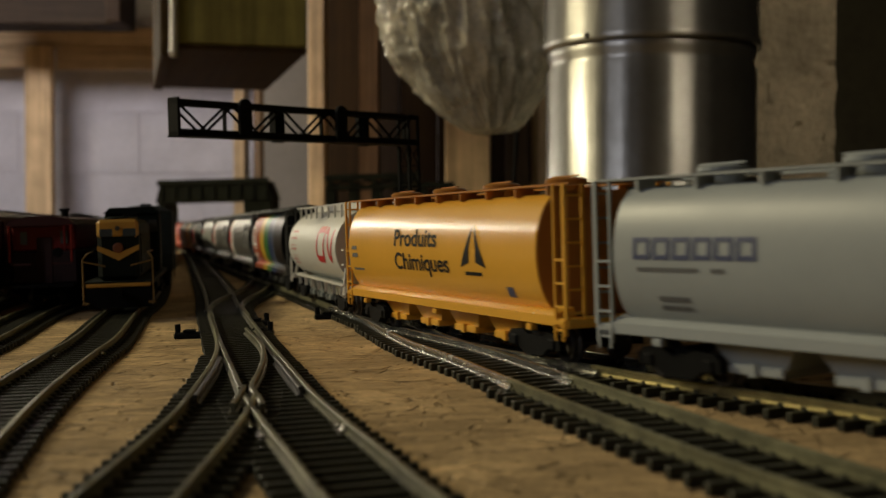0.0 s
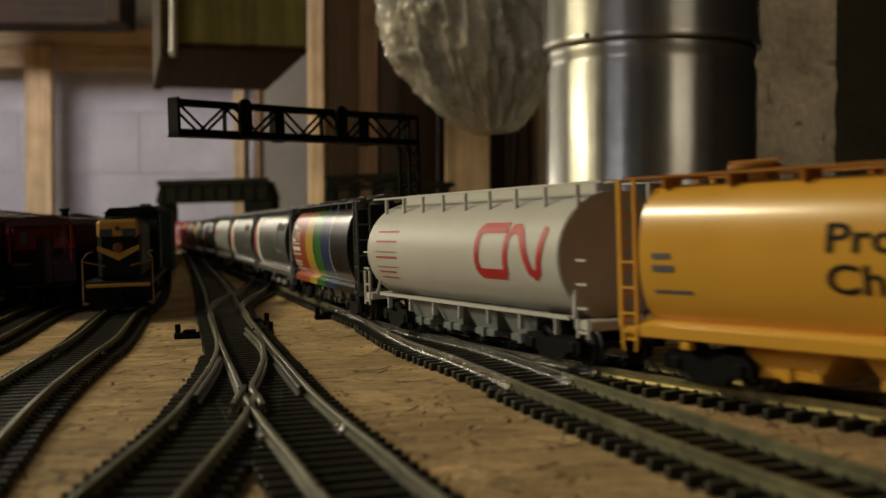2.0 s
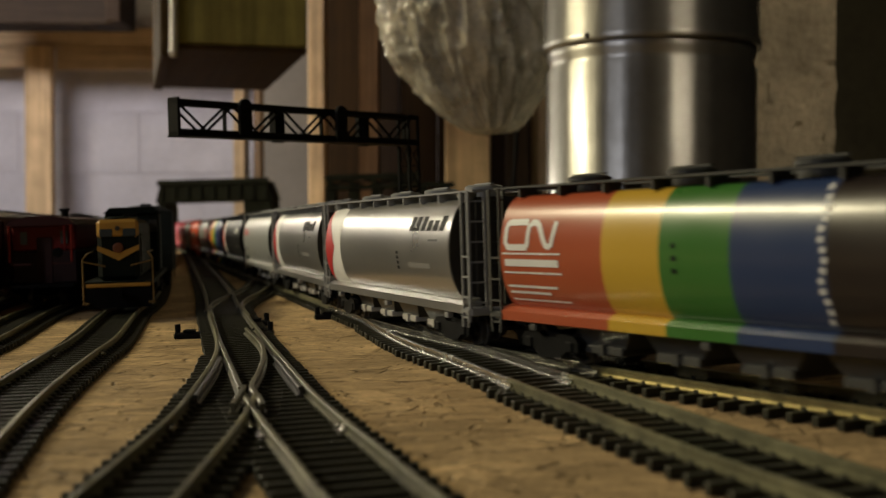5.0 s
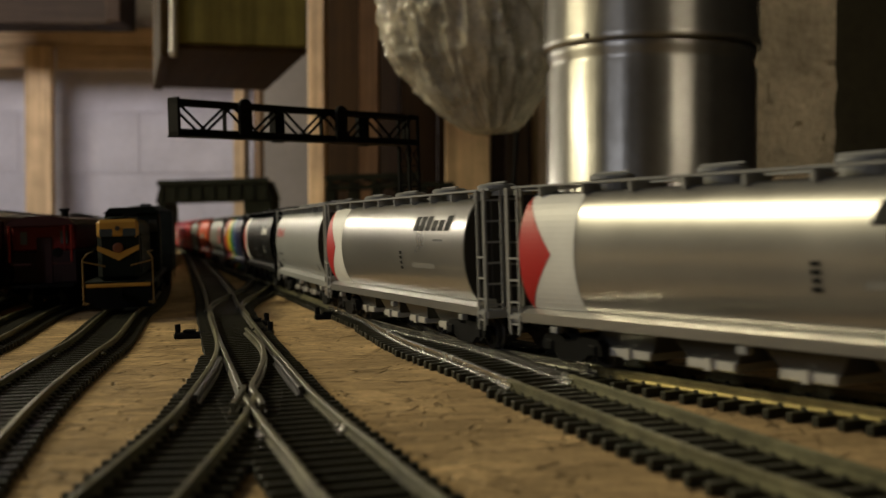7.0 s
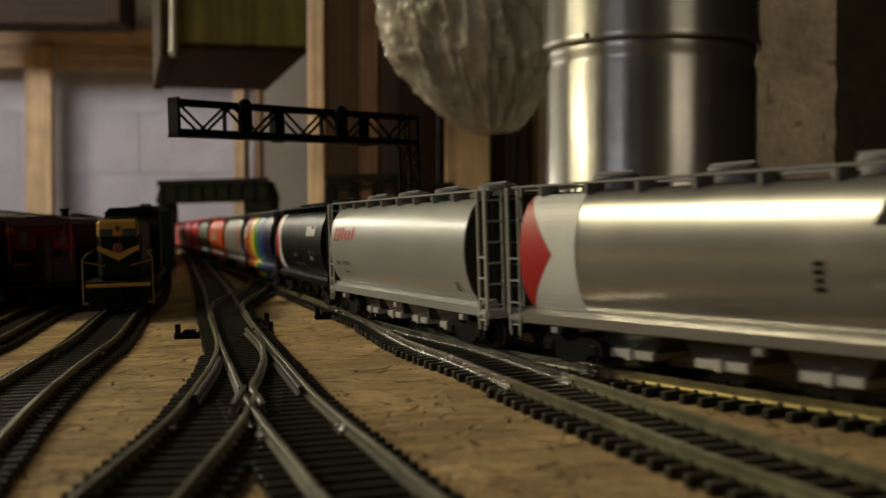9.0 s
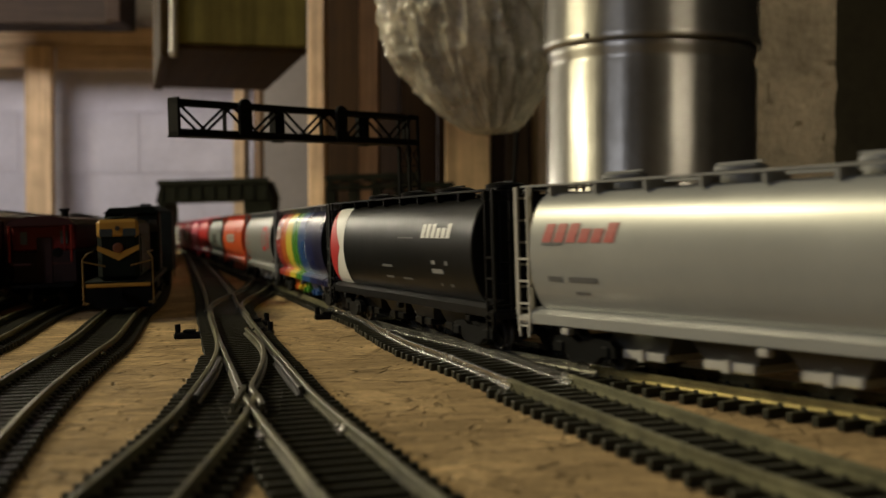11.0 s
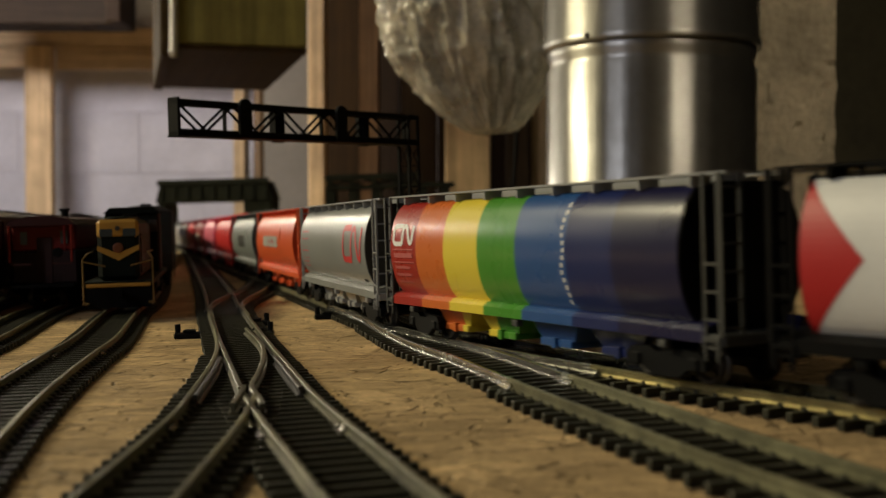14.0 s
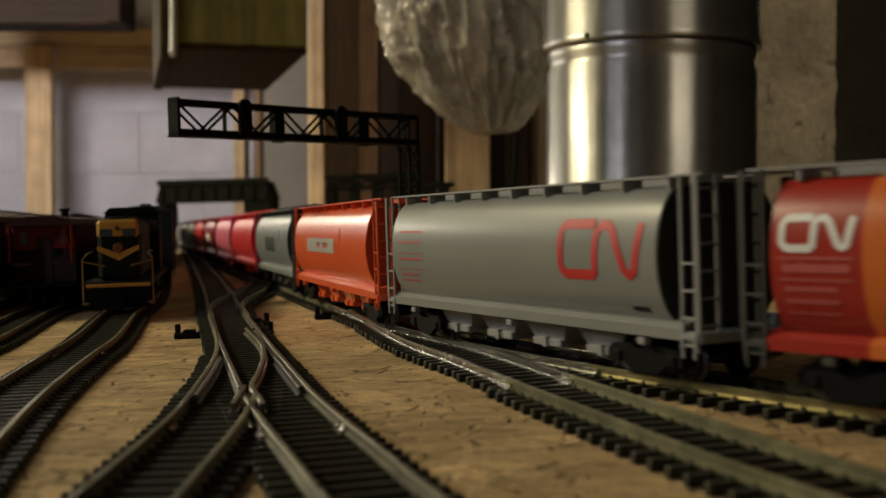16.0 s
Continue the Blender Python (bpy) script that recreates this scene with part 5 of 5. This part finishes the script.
def box_car(line, s, length, colour, label, high=0.050):
    """A dark house car whose front end stands at s on a line."""
    p, w = line.at(s), line.way(s - length / 2)
    t = thing("box_car", pose(p[0], p[1], RAIL_TOP, 0, 0, math.degrees(math.atan2(w[1], w[0]))), label, "box car", "cars standing in the yard")
    part("body", boxed(-length, 0, -0.0172, 0.0172, 0.0115, high, 0.0008), colour, t)
    part("roof", prism(bmesh.new(), [(-0.0182, high - 0.0005), (0.0182, high - 0.0005), (0.0100, high + 0.0030), (0, high + 0.0038), (-0.0100, high + 0.0030)], "x", -length - 0.0008, 0.0008), P["dark"], t)
    part("roof_walk", boxed(-length, 0, -0.0032, 0.0032, high + 0.0042, high + 0.0048), P["dark"], t)
    part("door", boxed(-length / 2 - 0.014, -length / 2 + 0.014, 0.0173, 0.0184, 0.0125, high - 0.003, 0.0004), colour, t)
    for i in range(5):
        part("end_rib", boxed(0.0002, 0.0010, -0.0155, 0.0155, 0.016 + i * 0.0065, 0.0172 + i * 0.0065), colour, t)
    ladder(t, P["dark"], -0.006, 0.0178, 0.008, high)
    part("coupler", boxed(0, 0.005, -0.0014, 0.0014, 0.0085, 0.0110), BLACK, t)
    bogie(t, -0.024), bogie(t, -length + 0.024)


# rearmost cars of each row are added to keep lamp light off the board
OXIDE, BOTTLE = paint("dark_oxide_paint", (0.040, 0.012, 0.008), 0.6, coat=0.0), paint("bottle_green_paint", (0.009, 0.014, 0.010), 0.6, coat=0.0)
s = LOCO_LINE.nearest(-0.1585, 0.578) - 0.212
for i, (col, lab) in enumerate(((BOTTLE, "dark green box car coupled behind the locomotive"), (BOTTLE, "dark green box car in the yard"), (OXIDE, "dark oxide red box car in the yard"), (BOTTLE, "dark green box car at the yard's far end")) + ((OXIDE, "dark oxide red box car in the yard"), (BOTTLE, "dark green box car in the yard")) * 2):
    box_car(LOCO_LINE, s - 0.165 * i, 0.155, col, lab, 0.052)
s = CABOOSE_LINE.nearest(-0.2200, 0.634) - 0.148
for i, (col, lab) in enumerate(((BOTTLE, "black-green box car coupled to the caboose"), (OXIDE, "dark oxide box car behind the caboose"), (BOTTLE, "dark box car at the far end of the caboose track")) + ((OXIDE, "dark oxide red box car in the yard"), (BOTTLE, "dark green box car in the yard")) * 2):
    box_car(CABOOSE_LINE, s - 0.165 * i, 0.155, col, lab, 0.047)


# outer row, nearly all out of view, added to shade the left board
s = OUTER_LINE.nearest(-0.262, 0.615)
for i, (col, lab) in enumerate(((paint("worn_red_paint", (0.05, 0.005, 0.004), 0.6, coat=0.0), "dark red box car on the outermost yard track"), (OXIDE, "added dark oxide box car shading the board"), (BOTTLE, "added dark green box car shading the board"), (OXIDE, "added dark oxide box car, last to shade the board")) + ((BOTTLE, "dark green box car in the yard"), (OXIDE, "dark oxide red box car in the yard")) * 2):
    box_car(OUTER_LINE, s - 0.165 * i, 0.155, col, lab, 0.050)


# ---- wall blocks ----
BLOCK_MESH = None
bm = boxed(0, 0.397, -0.004, 0, 0, 0.196, 0.0015)
z = 0.199 - 6 * 0.2
row = 0
while z < 1.0:
    x = -2.2 + (0.2 if row % 2 else 0.0)
    while x < 1.0:
        if BLOCK_MESH is None:
            ob = part("block", bm, BLOCK, wall_n)
            BLOCK_MESH = ob.data
        else:
            ob = new("block", BLOCK_MESH)
            ob.parent = wall_n
        ob.matrix_basis = pose(x + 0.003, 3.92 + random.uniform(-0.0004, 0.0004), z + 0.002)
        x += 0.4
    z += 0.2
    row += 1


# ---- the layout lies on its tilted table ----
LAYOUT = ("layout_board", "table_leg", "guard_rail", "closure_rail", "track", "signal_bridge", "overpass", "trestle", "switch_stand", "locomotive", "caboose", "box_car")
for ob in list(scene.objects):
    if ob.parent is None and ob.name.split(".")[0] in LAYOUT:
        ob.matrix_basis = TILT @ ob.matrix_basis


# ---- what moves ----
def car_pose(k, t, dx=0.0):
    L = TRAIN[k]["length"]
    s = S0 + gone(t) - BEHIND[k]
    a, b = MAIN.at(s + BOGIE_AT), MAIN.at(s + L - BOGIE_AT)
    d = (b - a) / np.hypot(*(b - a))
    o = a - d * BOGIE_AT
    return o, math.degrees(math.atan2(d[1], d[0]))


def motions():
    times = [0.5 * i for i in range(33)]
    for k, car in TRAIN.items():
        rows = []
        for t in times:
            o, ang = car_pose(k, t)
            rows.append((t, TILT @ pose(o[0], o[1], RAIL_TOP, 0, 0, ang)))
        walk(car, rows)
    for k, b in BOGIES:
        L = TRAIN[k]["length"]
        x = b.matrix_basis.translation.x
        rows = []
        for t in times:
            o, ang = car_pose(k, t)
            w = MAIN.way(S0 + gone(t) - BEHIND[k] + x)
            turn = math.degrees(math.atan2(w[1], w[0])) - ang
            rows.append((t, pose(x, 0, 0, 0, 0, (turn + 180) % 360 - 180)))
        walk(b, rows)
    n = int(gone(16.0) / (radians(78) * 0.0048)) + 1
    for k, w in WHEELS:
        if k > 9:
            continue
        x = w.matrix_basis.translation.x
        walk(w, [(16.0 * i / n, pose(x, 0, 0.0048, 0, math.degrees(gone(16.0 * i / n) / 0.0048), 0)) for i in range(n + 1)])


motions()
